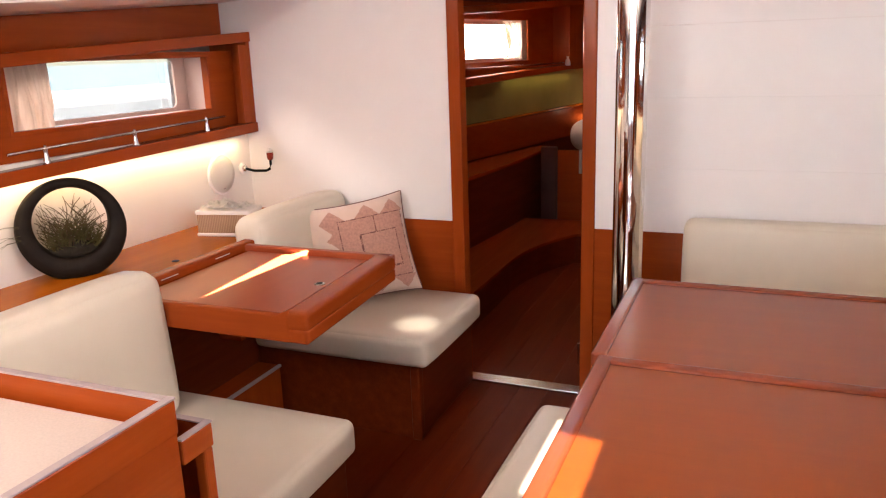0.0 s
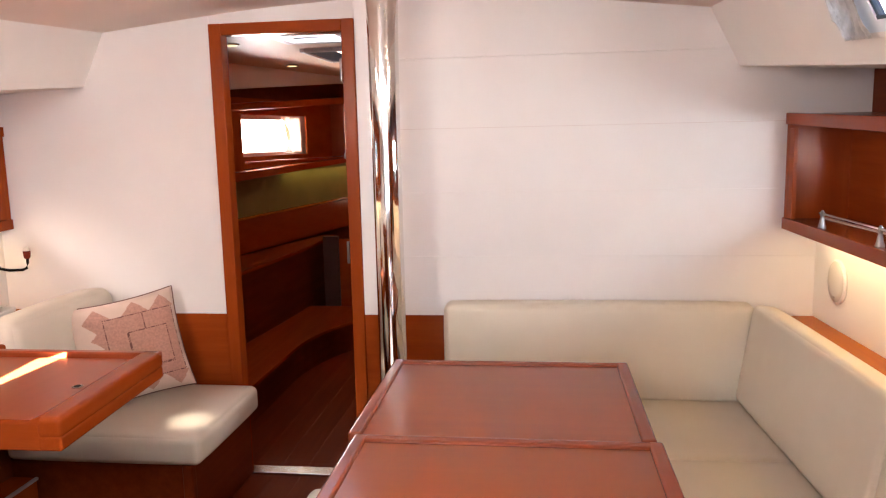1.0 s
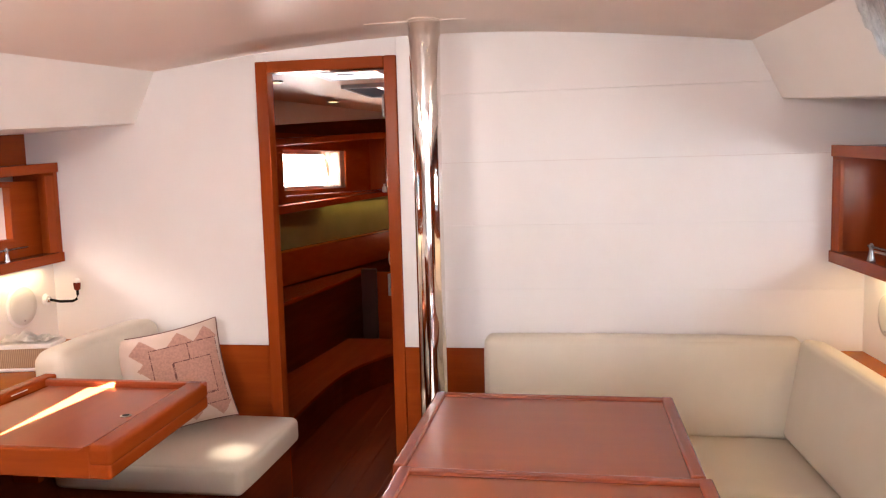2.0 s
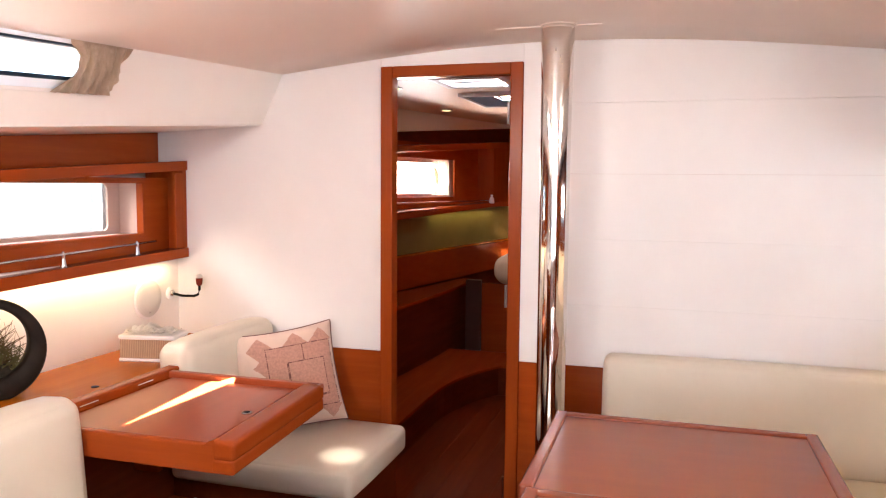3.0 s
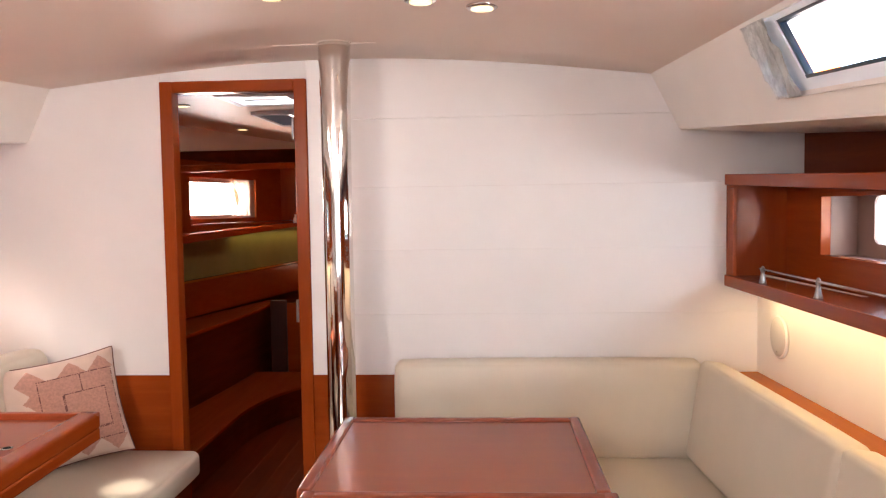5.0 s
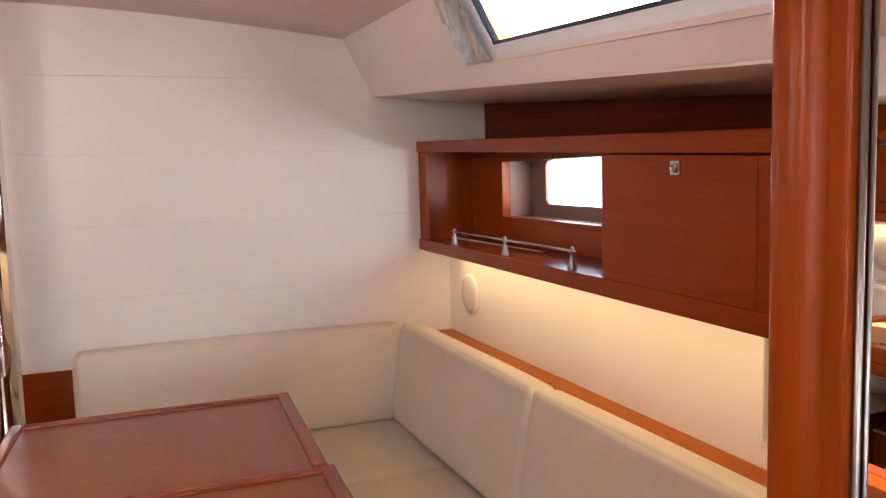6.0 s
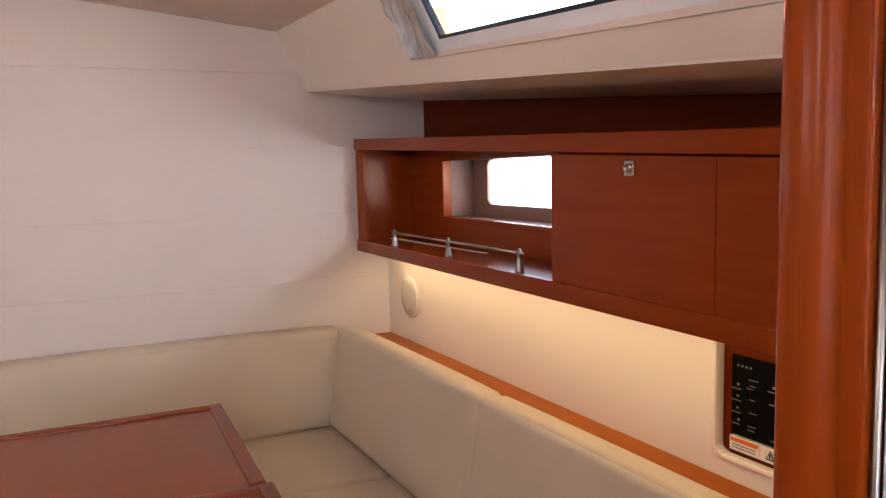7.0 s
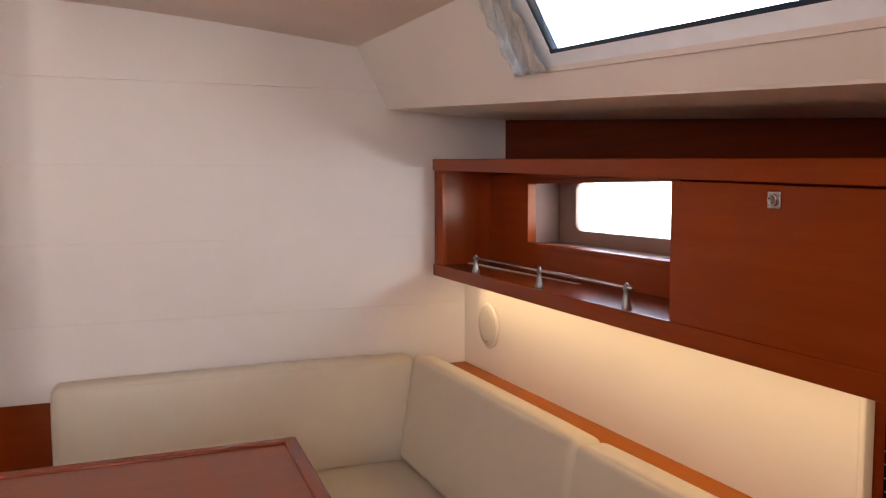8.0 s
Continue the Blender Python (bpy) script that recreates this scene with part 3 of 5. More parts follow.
def side_walls(s):
    """Liner, recess back, panel under the shelf and the ledge."""
    d = SIDE[s]
    holes = [(2.08, 2.915, 1.205, 1.408)] if s < 0 else [(1.95, 2.745, 1.236, 1.394)]
    liner = tagged(part("wall_" + d["word"], holed_panel("x", (-1.7, Y_B), (-0.06, 1.75), holes, s * 1.86, s * 0.03), reveal if s < 0 else reveal_shaded), "pale hull liner with an oblong hull window", "wall", kind="structure")
    h = holes[0]
    w = thing("window_hull_" + d["word"], (s * 1.87, (h[0] + h[1]) / 2, h[2]), "oblong hull window with rounded corners", "window", kind="structure")
    pane = part("pane", one_box((s * 1.87 - 0.003, h[0] - 0.005, h[2] - 0.005), (s * 1.87 + 0.003, h[1] + 0.005, h[3] + 0.005), 0.001), smoked if s < 0 else glass, w)
    pane.visible_shadow = False
    fr = bmesh.new()
    for k in range(4):                                    # rounded corner pieces
        cy_, cz_ = (h[0], h[1])[k % 2], (h[2], h[3])[k // 2]
        sy, sz = (1, -1)[k % 2], (1, -1)[k // 2]
        R = 0.03
        arc = [(cy_ + sy * (R - R * math.cos(a)), cz_ + sz * (R - R * math.sin(a))) for a in [math.pi / 2 * t / 5 for t in range(6)]]
        vs0 = [fr.verts.new((s * 1.859, y, z)) for y, z in [(cy_, cz_)] + arc]
        vs1 = [fr.verts.new((s * 1.868, y, z)) for y, z in [(cy_, cz_)] + arc]
        fr.faces.new(vs0)
        fr.faces.new(vs1[::-1])
        for a in range(len(vs0)):
            b_ = (a + 1) % len(vs0)
            fr.faces.new((vs0[a], vs1[a], vs1[b_], vs0[b_]))
    part("corner", fr, reveal if s < 0 else reveal_shaded, w)
    zt = lambda y: d["top"] - d["tk"] * (Y_B - max(y, 0.6)) - 0.012
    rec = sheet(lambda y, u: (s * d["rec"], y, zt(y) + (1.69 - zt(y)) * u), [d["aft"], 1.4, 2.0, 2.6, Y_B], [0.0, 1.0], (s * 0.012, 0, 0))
    # starboard takes the dark copy: the recess's shade is in the colour
    tagged(part("recess_" + d["word"], rec, wood_y if s < 0 else wood_dark_and_shade), "mahogany recess back above the shelf", "wall", kind="structure")
    if s < 0:
        pan = holed_panel("x", (-1.6, Y_B), (0.70, 1.10), [], s * d["panel"], s * 0.02)
    else:
        pan = holed_panel("x", (d["aft"], Y_B), (0.69, 1.10), [(0.86, 1.515, 0.758, 1.10)], s * d["panel"], s * 0.02)
        for v in pan.verts:
            v.co = flared(v.co)
    tagged(part("wall_panel_" + d["word"], pan, white_liner), "smooth white liner panel under the shelf", "wall", kind="structure")


side_walls(-1)
side_walls(1)


def wall_shelf(s):
    d = SIDE[s]
    zt = lambda y: d["top"] - d["tk"] * (Y_B - max(y, 0.6))
    zb = lambda y: d["bot"] - d["bk"] * (Y_B - max(y, 0.6))
    X = lambda a, b_: (min(s * a, s * b_), max(s * a, s * b_))
    sh = thing("wall_shelf", (s * d["front"], 2.2, d["bot"]), "long glossy mahogany wall shelf under the fascia, with steel rail", "shelf")
    aft = d["aft"]

    def board(x0, x1, y0, y1, at, h0, h1):
        a, b_ = X(x0, x1)
        bm = rbox(bmesh.new(), (a, y0, h0), (b_, y1, h1), 0.003, n=(1, 6, 1), warp=lambda v: (v.x, v.y, v.z + at(v.y)))
        return bm

    part("top_board", board(d["front"] + 0.012, 1.858, aft, Y_B, zt, -0.024, 0.0), wood_y, sh)
    part("top_rail", board(d["front"] - 0.006, d["front"] + 0.012, aft, Y_B - 0.002, zt, -0.038, 0.004), wood_y, sh)
    part("bottom_board", board(d["front"] + 0.012, 1.858, aft, Y_B, zb, 0.010, 0.037), wood_shelf, sh)
    part("bottom_rail", board(d["front"] - 0.006, d["front"] + 0.012, aft, Y_B - 0.002, zb, -0.004, 0.039), wood_y, sh)
    a, b_ = X(d["front"], 1.856)
    part("end_panel", one_box((a, Y_B - 0.030, d["bot"] + 0.030), (b_, Y_B - 0.004, d["top"] - 0.024), 0.003), wood_z, sh)
    a, b_ = X(d["front"] + 0.001, d["front"] + 0.016)
    part("stile", one_box((a, Y_B - 0.085, d["bot"] + 0.040), (b_, Y_B - 0.030, d["top"] - 0.052), 0.002), wood_z, sh)
    hole = (2.015, 2.982, 1.192, 1.412) if s < 0 else (1.90, 2.85, 1.192, 1.397)
    back = holed_panel("x", (aft, Y_B - 0.03), (d["bot"] - 0.02 if s > 0 else 1.03, d["top"] - 0.005 - (0.07 if s < 0 else 0.05)), [hole], s * d["back"], s * 0.018)
    part("back_panel", back, wood_y, sh)
    trim = bmesh.new()
    a, b_ = X(d["back"] - 0.004, d["back"] + 0.030)
    rbox(trim, (a, hole[0] - 0.012, hole[2] - 0.012), (b_, hole[1] + 0.012, hole[2] + 0.003), 0.002)
    rbox(trim, (a, hole[0] - 0.012, hole[3] - 0.003), (b_, hole[1] + 0.012, hole[3] + 0.012), 0.002)
    rbox(trim, (a, hole[1] - 0.003, hole[2] + 0.003), (b_, hole[1] + 0.012, hole[3] - 0.003), 0.002)
    rbox(trim, (a, hole[0] - 0.012, hole[2] + 0.003), (b_, hole[0] + 0.003, hole[3] - 0.003), 0.002)
    part("opening_trim", trim, wood_y, sh)
    lining = bmesh.new()
    a, b_ = X(d["back"] + 0.030, 1.858)
    rbox(lining, (a, hole[0] - 0.010, hole[2] - 0.010), (b_, hole[1] + 0.010, hole[2] - 0.001), 0.002)
    rbox(lining, (a, hole[0] - 0.010, hole[3] + 0.001), (b_, hole[1] + 0.010, hole[3] + 0.010), 0.002)
    rbox(lining, (a, hole[1] + 0.001, hole[2]), (b_, hole[1] + 0.010, hole[3]), 0.002)
    rbox(lining, (a, hole[0] - 0.010, hole[2]), (b_, hole[0] - 0.001, hole[3]), 0.002)
    part("opening_lining", lining, reveal if s < 0 else reveal_shaded, sh, "pink-beige window lining" if s < 0 else "window lining darkened for the starboard shade")
    # fiddle rail
    ends = (1.935, 2.99, (2.072, 2.464, 2.867)) if s < 0 else (1.965, 2.872, (1.987, 2.405, 2.847))
    xr = s * (d["front"] + 0.022)
    rail = part("rail", tube(bmesh.new(), [(xr, ends[0], zb(ends[0]) + 0.086), (xr, ends[1], zb(ends[1]) + 0.086)], 0.0045, 10), steel, sh, "thin steel fiddle rail", True)
    for y in ends[2]:
        z0 = zb(y) + 0.037
        pb = turned(bmesh.new(), [(0.0125, 0.0), (0.0130, 0.003), (0.0105, 0.011), (0.0068, 0.032), (0.0058, 0.040), (0.0078, 0.044), (0.0080, 0.051), (0.0050, 0.056), (0.0030, 0.060)], (xr, y, z0), (0, 0, 1), 14)
        # starboard posts darker: the dark wood mirrored in them is in the colour
        part("post", pb, dull_steel if s > 0 else steel, rail, "", True)
    if s > 0:
        xd = d["front"] - 0.001
        for y0, y1, ly in ((1.3065, 1.805, 1.527), (0.80, 1.3053, 1.10)):
            a, b_ = X(xd, xd + 0.018)
            door = part("locker_door", rbox(bmesh.new(), (a, y0, 1.104), (b_, y1, zt(1.5) - 0.041), 0.003, n=(1, 4, 1), warp=lambda v: (v.x, v.y, v.z + (zt(v.y) - zt(1.5)) * (v.z > 1.2))), wood_y, sh, "flush mahogany locker door")
            plate = part("lock", one_box((s * xd - 0.004, ly - 0.0145, 1.342), (s * xd + 0.001, ly + 0.0145, 1.372), 0.003, seg=2), steel, door, "square chrome push lock")
            part("button_ring", turned(bmesh.new(), [(0.0105, 0.0), (0.0105, 0.003), (0.0092, 0.005), (0.0075, 0.004), (0.0070, 0.001)], (s * xd - 0.004, ly, 1.357), (-s, 0, 0), 24), chrome, door, "", True)
            part("button", turned(bmesh.new(), [(0.0062, 0.0), (0.0060, 0.003), (0.0045, 0.004)], (s * xd - 0.004, ly, 1.357), (-s, 0, 0), 20), dull_steel, door, "", True)
        part("partition", one_box((X(d["front"] + 0.018, d["back"])[0], 1.80, 1.09), (X(d["front"] + 0.018, d["back"])[1], 1.818, zt(1.8) - 0.024), 0.002), wood_z, sh)
    return sh


wall_shelf(-1)
wall_shelf(1)


def win_curtain(y, u):
    return (-1.80, y, 1.175 + 0.25 * u)


curtain("window_curtain", win_curtain, 2.045, 2.215, 0.0, 1.0, 4, 0.014, (0.8, 0, 0), sheer, "pale beige gathered curtain at the hull window", 0.0)


def ledge(s):
    d = SIDE[s]
    x0, x1 = (-1.86, -1.335) if s < 0 else (1.500, 1.74)
    z = 0.724 if s < 0 else 0.717
    tagged(part("ledge_" + d["word"], rbox(bmesh.new(), (x0, d["aft"] - (0.5 if s < 0 else 0), z - 0.028), (x1, Y_B, z), 0.004, n=(1, 4, 1), warp=None if s < 0 else flared), wood_ledge_lit), "glossy mahogany side ledge along the hull panel", "ledge", kind="structure")


ledge(-1)
ledge(1)


def speaker(s, y, z, r):
    d = SIDE[s]
    px = d["panel"] + (FLARE * (Y_B - y) + 0.003 if s > 0 else 0)
    sp = thing("speaker", (s * px, y, z), "round white loudspeaker set in the liner panel", "speaker", "wall speakers")
    part("rim", turned(bmesh.new(), [(r, 0.0), (r, 0.006), (r * 0.96, 0.010), (r * 0.90, 0.010)], (s * px, y, z), (-s, 0, 0), 40), white_panel, sp, "", True)
    part("grille", turned(bmesh.new(), [(r * 0.90, 0.008), (r * 0.89, 0.011), (r * 0.6, 0.0135), (r * 0.2, 0.0145)], (s * px, y, z), (-s, 0, 0), 40), speaker_mat, sp, "", True)
    part("badge", one_box((s * px - s * 0.0115 - 0.002, y - 0.006, z - r * 0.72), (s * px - s * 0.0115 + 0.002, y + 0.006, z - r * 0.66), 0.0005), steel, sp)


speaker(-1, 2.968, 0.912, 0.090)
speaker(1, 2.985, 0.889, 0.081)

# ---- reading lamp in the port corner ----
lamp = thing("reading_lamp", (-1.70, 3.12, 0.915), "small flexible reading lamp with a copper-red head", "lamp")
part("base", turned(bmesh.new(), [(0.026, 0.0), (0.026, 0.006), (0.016, 0.012), (0.008, 0.014)], (-1.712, 3.12, 0.915), (1, 0, 0), 24), white_panel, lamp, "white round wall base", True)
part("collar", turned(bmesh.new(), [(0.015, 0.0), (0.014, 0.008), (0.009, 0.014)], (-1.701, 3.12, 0.915), (1, 0, 0), 20), steel, lamp, "", True)
part("arm", tube(bmesh.new(), [(-1.70, 3.12, 0.915), (-1.64, 3.115, 0.907), (-1.575, 3.11, 0.910), (-1.555, 3.11, 0.918), (-1.548, 3.11, 0.940), (-1.548, 3.11, 0.965)], 0.006, 10), black_plastic, lamp, "black flexible arm", True)
part("head", turned(bmesh.new(), [(0.009, 0.0), (0.013, 0.006), (0.015, 0.022), (0.015, 0.034)], (-1.548, 3.11, 0.958), (0, 0, 1), 18), lamp_red, lamp, "copper-red lamp head", True)
part("lens", turned(bmesh.new(), [(0.0149, 0.0), (0.0140, 0.008), (0.0100, 0.015), (0.0040, 0.018)], (-1.548, 3.11, 0.992), (0, 0, 1), 18), white_bar, lamp, "", True)

# ---- port seats ----


def lean(x, z, deg):
    return Matrix.Translation((x, 0, z)) @ Matrix.Rotation(radians(deg), 4, "Y") @ Matrix.Translation((-x, 0, -z))


def port_seat(y0, y1, x1, xb, ya, yb, top, label):
    st = thing("bench_seat", (-0.9, (y0 + y1) / 2, 0), label, "bench", "port bench seats")
    # shade under the seat is put into the plinth and post colour
    part("base", one_box((-1.34, y0 + 0.03, 0.0), (x1 - 0.045, y1 - 0.0, 0.292), 0.004), wood_dark_and_shade, st, "mahogany plinth with its shade in the colour")
    part("corner_post", one_box((x1 - 0.075, y0 + 0.012, 0.0), (x1 - 0.036, y0 + 0.05, 0.291), 0.010, seg=3), wood_dark_and_shade, st)
    part("seat_cushion", rbox(bmesh.new(), (-1.335, y0, 0.294), (x1, y1, 0.402), 0.026, seg=4, n=(10, 10, 2), puff=0.010), vinyl, st, "cream vinyl cushion", True)
    back = rbox(bmesh.new(), (xb - 0.14, ya, 0.395), (xb, yb, top), 0.045, seg=5, n=(3, 8, 8), puff=0.012, m=lean(-1.2, 0.4, -4))
    part("back_cushion", back, vinyl, st, "cream vinyl back cushion", True)
    return st


port_seat(2.590, 3.176, -0.592, -1.175, 2.528, 3.171, 0.828, "cream bench seat beside the bulkhead on a mahogany base")
port_seat(1.28, 2.0, -0.548, -1.035, 1.28, 1.874, 0.825, "cream bench seat behind the galley counter on a mahogany base")
foot = thing("foot_step", (-1.1, 2.3, 0), "low dark wooden step under the chart table", "step")
part("box", one_box((-1.34, 1.90, 0.0), (-1.238, 2.615, 0.214), 0.004), wood_z, foot)
part("top", one_box((-1.34, 1.90, 0.2145), (-1.244, 2.615, 0.222), 0.002), wood_y, foot)
part("edge", one_box((-1.2435, 1.90, 0.2145), (-1.231, 2.615, 0.226), 0.003), edge_grey, foot, "grey step edging")
# dark wood here paints in the shade under ledge and chart table
tagged(part("locker_front_port", one_box((-1.36, -1.0, 0.0), (-1.341, Y_B, 0.695), 0.002), wood_dark_and_shade), "mahogany locker front, darkened for the shade below the ledge", "cabinet front", kind="structure")

# ---- chart table ----
chart = thing("chart_table", (-0.93, 2.18, 0.72), "mahogany chart table with a lifting lid and raised lips", "table")
part("body", one_box((-1.275, 1.886, 0.660), (-0.664, 2.488, 0.728), 0.006, seg=2, warp=lambda v: (v.x - (0.062 * (v.y - 1.88) if v.x > -0.75 else 0.0), v.y, v.z)), wood_x, chart)
taper = lambda v: (v.x - (0.062 * (v.y - 1.88) if v.x > -0.75 else 0.0), v.y, v.z)
part("lid", one_box((-1.20, 1.900, 0.724), (-0.690, 2.440, 0.7345), 0.002, warp=taper), wood_lid, chart, "flush lid")
part("lip", one_box((-1.235, 2.455, 0.722), (-0.640, 2.486, 0.750), 0.006, seg=2), wood_lid, chart)
part("side_rail", one_box((-0.672, 1.876, 0.694), (-0.603, 2.490, 0.750), 0.014, seg=4, warp=taper), wood_y, chart, "raised rounded side rail")
part("side_board", one_box((-0.672, 1.877, 0.658), (-0.605, 2.488, 0.7015), 0.010, seg=4, warp=taper), wood_y, chart)
nose = bmesh.new()                                      # sloped shoulder where the front board meets the rail
prof_ = [(-0.720, 0.724), (-0.706, 0.727), (-0.692, 0.735), (-0.680, 0.745), (-0.668, 0.7495), (-0.660, 0.7495), (-0.660, 0.722), (-0.720, 0.722)]
fr_, bk_ = [nose.verts.new((x, 1.8775, z)) for x, z in prof_], [nose.verts.new((x, 1.899, z)) for x, z in prof_]
nose.faces.new(fr_), nose.faces.new(bk_[::-1])
for a in range(8):
    nose.faces.new((fr_[a], bk_[a], bk_[(a + 1) % 8], fr_[(a + 1) % 8]))
part("shoulder", nose, wood_x, chart)
part("front_board", one_box((-1.24, 1.877, 0.659), (-0.662, 1.900, 0.7365), 0.006, seg=3), wood_x, chart)
hinge_bar = one_box((-1.275, 1.884, 0.722), (-1.226, 2.520, 0.757), 0.010, seg=3)
part("back_rail", hinge_bar, wood_y, chart, "raised back rail")
for y in (2.07, 2.33):
    part("hinge", one_box((-1.2270, y - 0.038, 0.7405), (-1.2240, y + 0.038, 0.7430), 0.0004), white_bar, chart)
kh = part("finger_ring", turned(bmesh.new(), [(0.0165, 0.0), (0.0165, 0.002), (0.011, 0.003)], (-0.735, 2.158, 0.7345), (0, 0, 1), 24), steel, chart, "steel finger ring", True)
part("hole", turned(bmesh.new(), [(0.0105, 0.0), (0.0105, 0.0012)], (-0.735, 2.158, 0.7368), (0, 0, 1), 24), black_plastic, kh)
part("bracket", one_box((-1.34, 2.0, 0.40), (-1.24, 2.03, 0.66), 0.004), wood_z, chart)
part("bracket", one_box((-1.34, 2.40, 0.40), (-1.24, 2.43, 0.66), 0.004), wood_z, chart)
lf = thing("ledge_finger_hole", (-1.39, 2.28, 0.724), "small dark finger hole in the ledge lid", "finger hole")
part("ring", turned(bmesh.new(), [(0.013, 0.0), (0.013, 0.0015), (0.009, 0.002)], (-1.393, 2.284, 0.724), (0, 0, 1), 20), black_plastic, lf)

# ---- ring planter ----
face = Vector((0.80, -0.60, 0.06)).normalized()
right = Vector((0, 0, 1)).cross(face).normalized()
upv = face.cross(right)
RO, RI, OFF, DEPTH = 0.166, 0.113, 0.022, 0.100
pc = Vector((-1.607, 2.065, 0.724 + RO - 0.012))
planter = thing("ring_planter", (pc.x, pc.y, 0.724), "dark bronze ring-shaped planter with dry grass-like plant", "planter")
rb = bmesh.new()
rings = []
for k in range(64):
    a = 2 * math.pi * k / 64
    cdir = math.cos(a) * right + math.sin(a) * upv
    o, i_ = RO * cdir, RI * cdir + OFF * upv
    mid_, half = (o + i_) / 2, (o - i_) / 2
    prof = []
    for q in range(12):
        b_ = 2 * math.pi * q / 12
        ca, sa = math.cos(b_), math.sin(b_)
        e = lambda v: math.copysign(abs(v) ** 0.40, v)
        taper_ = 0.60 + 0.40 * (0.5 - 0.5 * math.sin(a))
        prof.append(rb.verts.new(pc + mid_ + half * e(ca) + face * (DEPTH / 2 * taper_ * e(sa))))
    rings.append(prof)
for k in range(64):
    for q in range(12):
        rb.faces.new((rings[k][q], rings[(k + 1) % 64][q], rings[(k + 1) % 64][(q + 1) % 12], rings[k][(q + 1) % 12]))
for v in rb.verts:
    v.co.z = max(v.co.z, 0.7245)
part("ring", rb, pot_mat, planter, "dark bronze glazed ring", True)
sb = bmesh.new()
bmesh.ops.create_uvsphere(sb, u_segments=24, v_segments=10, radius=1.0)
for v in sb.verts:
    p = v.co.copy()
    v.co = pc + upv * (OFF - RI * 0.80 + 0.030 * p.z) + right * (0.080 * p.x) + face * (0.042 * p.y)
part("soil", sb, soil_mat, planter, "", True)
rnd = random.Random(5)
pl = bmesh.new()
for k in range(260):
    u, w = rnd.uniform(-0.085, 0.085), rnd.uniform(-0.035, 0.035)
    p = pc + right * u * 0.9 + face * w + upv * (OFF - 0.090 + 0.012 * rnd.random())
    tall = rnd.random() < 0.40
    L = rnd.uniform(0.11, 0.20) if tall else rnd.uniform(0.05, 0.11)
    ang = u * 6 + rnd.gauss(0, 0.5)
    d = (upv * math.cos(ang) + right * math.sin(ang) + face * rnd.gauss(0.05, 0.3)).normalized()
    pts, curl = [], rnd.gauss(0, 0.9)
    for j in range(8):
        pts.append(p)
        p = p + d * (L / 7)
        curl = curl * 0.7 + rnd.gauss(0, 0.7)
        d = (d + right * curl * 0.28 + face * rnd.gauss(0, 0.12)).normalized()
    ok = []
    for q in pts:
        if (q - pc - upv * OFF - face * (q - pc).dot(face)).length > RI * 0.97:
            break
        ok.append(q)
    if len(ok) >= 3:
        tube(pl, ok, rnd.uniform(0.0013, 0.0024), 4, 1 if tall and rnd.random() < 0.6 else 0, 0.45)
        if len(ok) > 5 and rnd.random() < 0.7:            # a side twig
            q = ok[3]
            dd = (upv * 0.7 + right * rnd.choice((-1, 1)) * 0.8).normalized()
            if (q + dd * 0.04 - pc - upv * OFF).length < RI:
                tube(pl, [q, q + dd * 0.022, q + dd * 0.035 + upv * 0.006], 0.0011, 4, 0, 0.5)
for sgn in (-1,):                                      # stray wisps outside the ring
    for k in range(6):
        p0 = pc + right * sgn * RO * 0.90 + upv * rnd.uniform(-0.03, 0.07) + face * 0.05
        d = (right * sgn + upv * rnd.uniform(-0.5, 0.4)).normalized()
        tube(pl, [p0, p0 + d * 0.04, p0 + d * rnd.uniform(0.05, 0.08) - upv * 0.01], 0.0009, 3, 0, 0.4)
part("plant", pl, [twig_mat, twig_brown], planter, "wiry olive and brown grass")

# ---- tissue box ----
tb = thing("tissue_box", (-1.47, 2.70, 0.724), "woven tissue box with white rims and crumpled tissues", "tissue box")
TM = Matrix.Translation((-1.475, 2.70, 0.724)) @ Matrix.Rotation(radians(12), 4, "Z")
part("box", rbox(bmesh.new(), (-0.110, -0.062, 0.012), (0.110, 0.062, 0.088), 0.006, seg=2, m=TM), rattan, tb, "woven rattan sides")
part("rim", rbox(bmesh.new(), (-0.113, -0.065, 0.0), (0.113, 0.065, 0.014), 0.005, seg=2, m=TM), white_panel, tb)
part("rim", rbox(bmesh.new(), (-0.113, -0.065, 0.086), (0.113, 0.065, 0.104), 0.005, seg=2, m=TM), white_panel, tb)
tis = bmesh.new()
gr = [[tis.verts.new(TM @ Vector((-0.095 + 0.19 * i / 20, -0.05 + 0.10 * k / 12, 0.108 + 0.030 * abs(noise.noise(Vector((i * 0.33, k * 0.42, 3.1)))) + 0.028 * math.exp(-((i - 9) / 4) ** 2 - ((k - 6) / 3) ** 2)))) for k in range(13)] for i in range(21)]
for i in range(20):
    for k in range(12):
        tis.faces.new((gr[i][k], gr[i + 1][k], gr[i + 1][k + 1], gr[i][k + 1]))
bmesh.ops.solidify(tis, geom=tis.faces[:], thickness=0.004)
part("tissue", tis, tissue_mat, tb, "crumpled white tissue")

# ---- patterned pillow ----


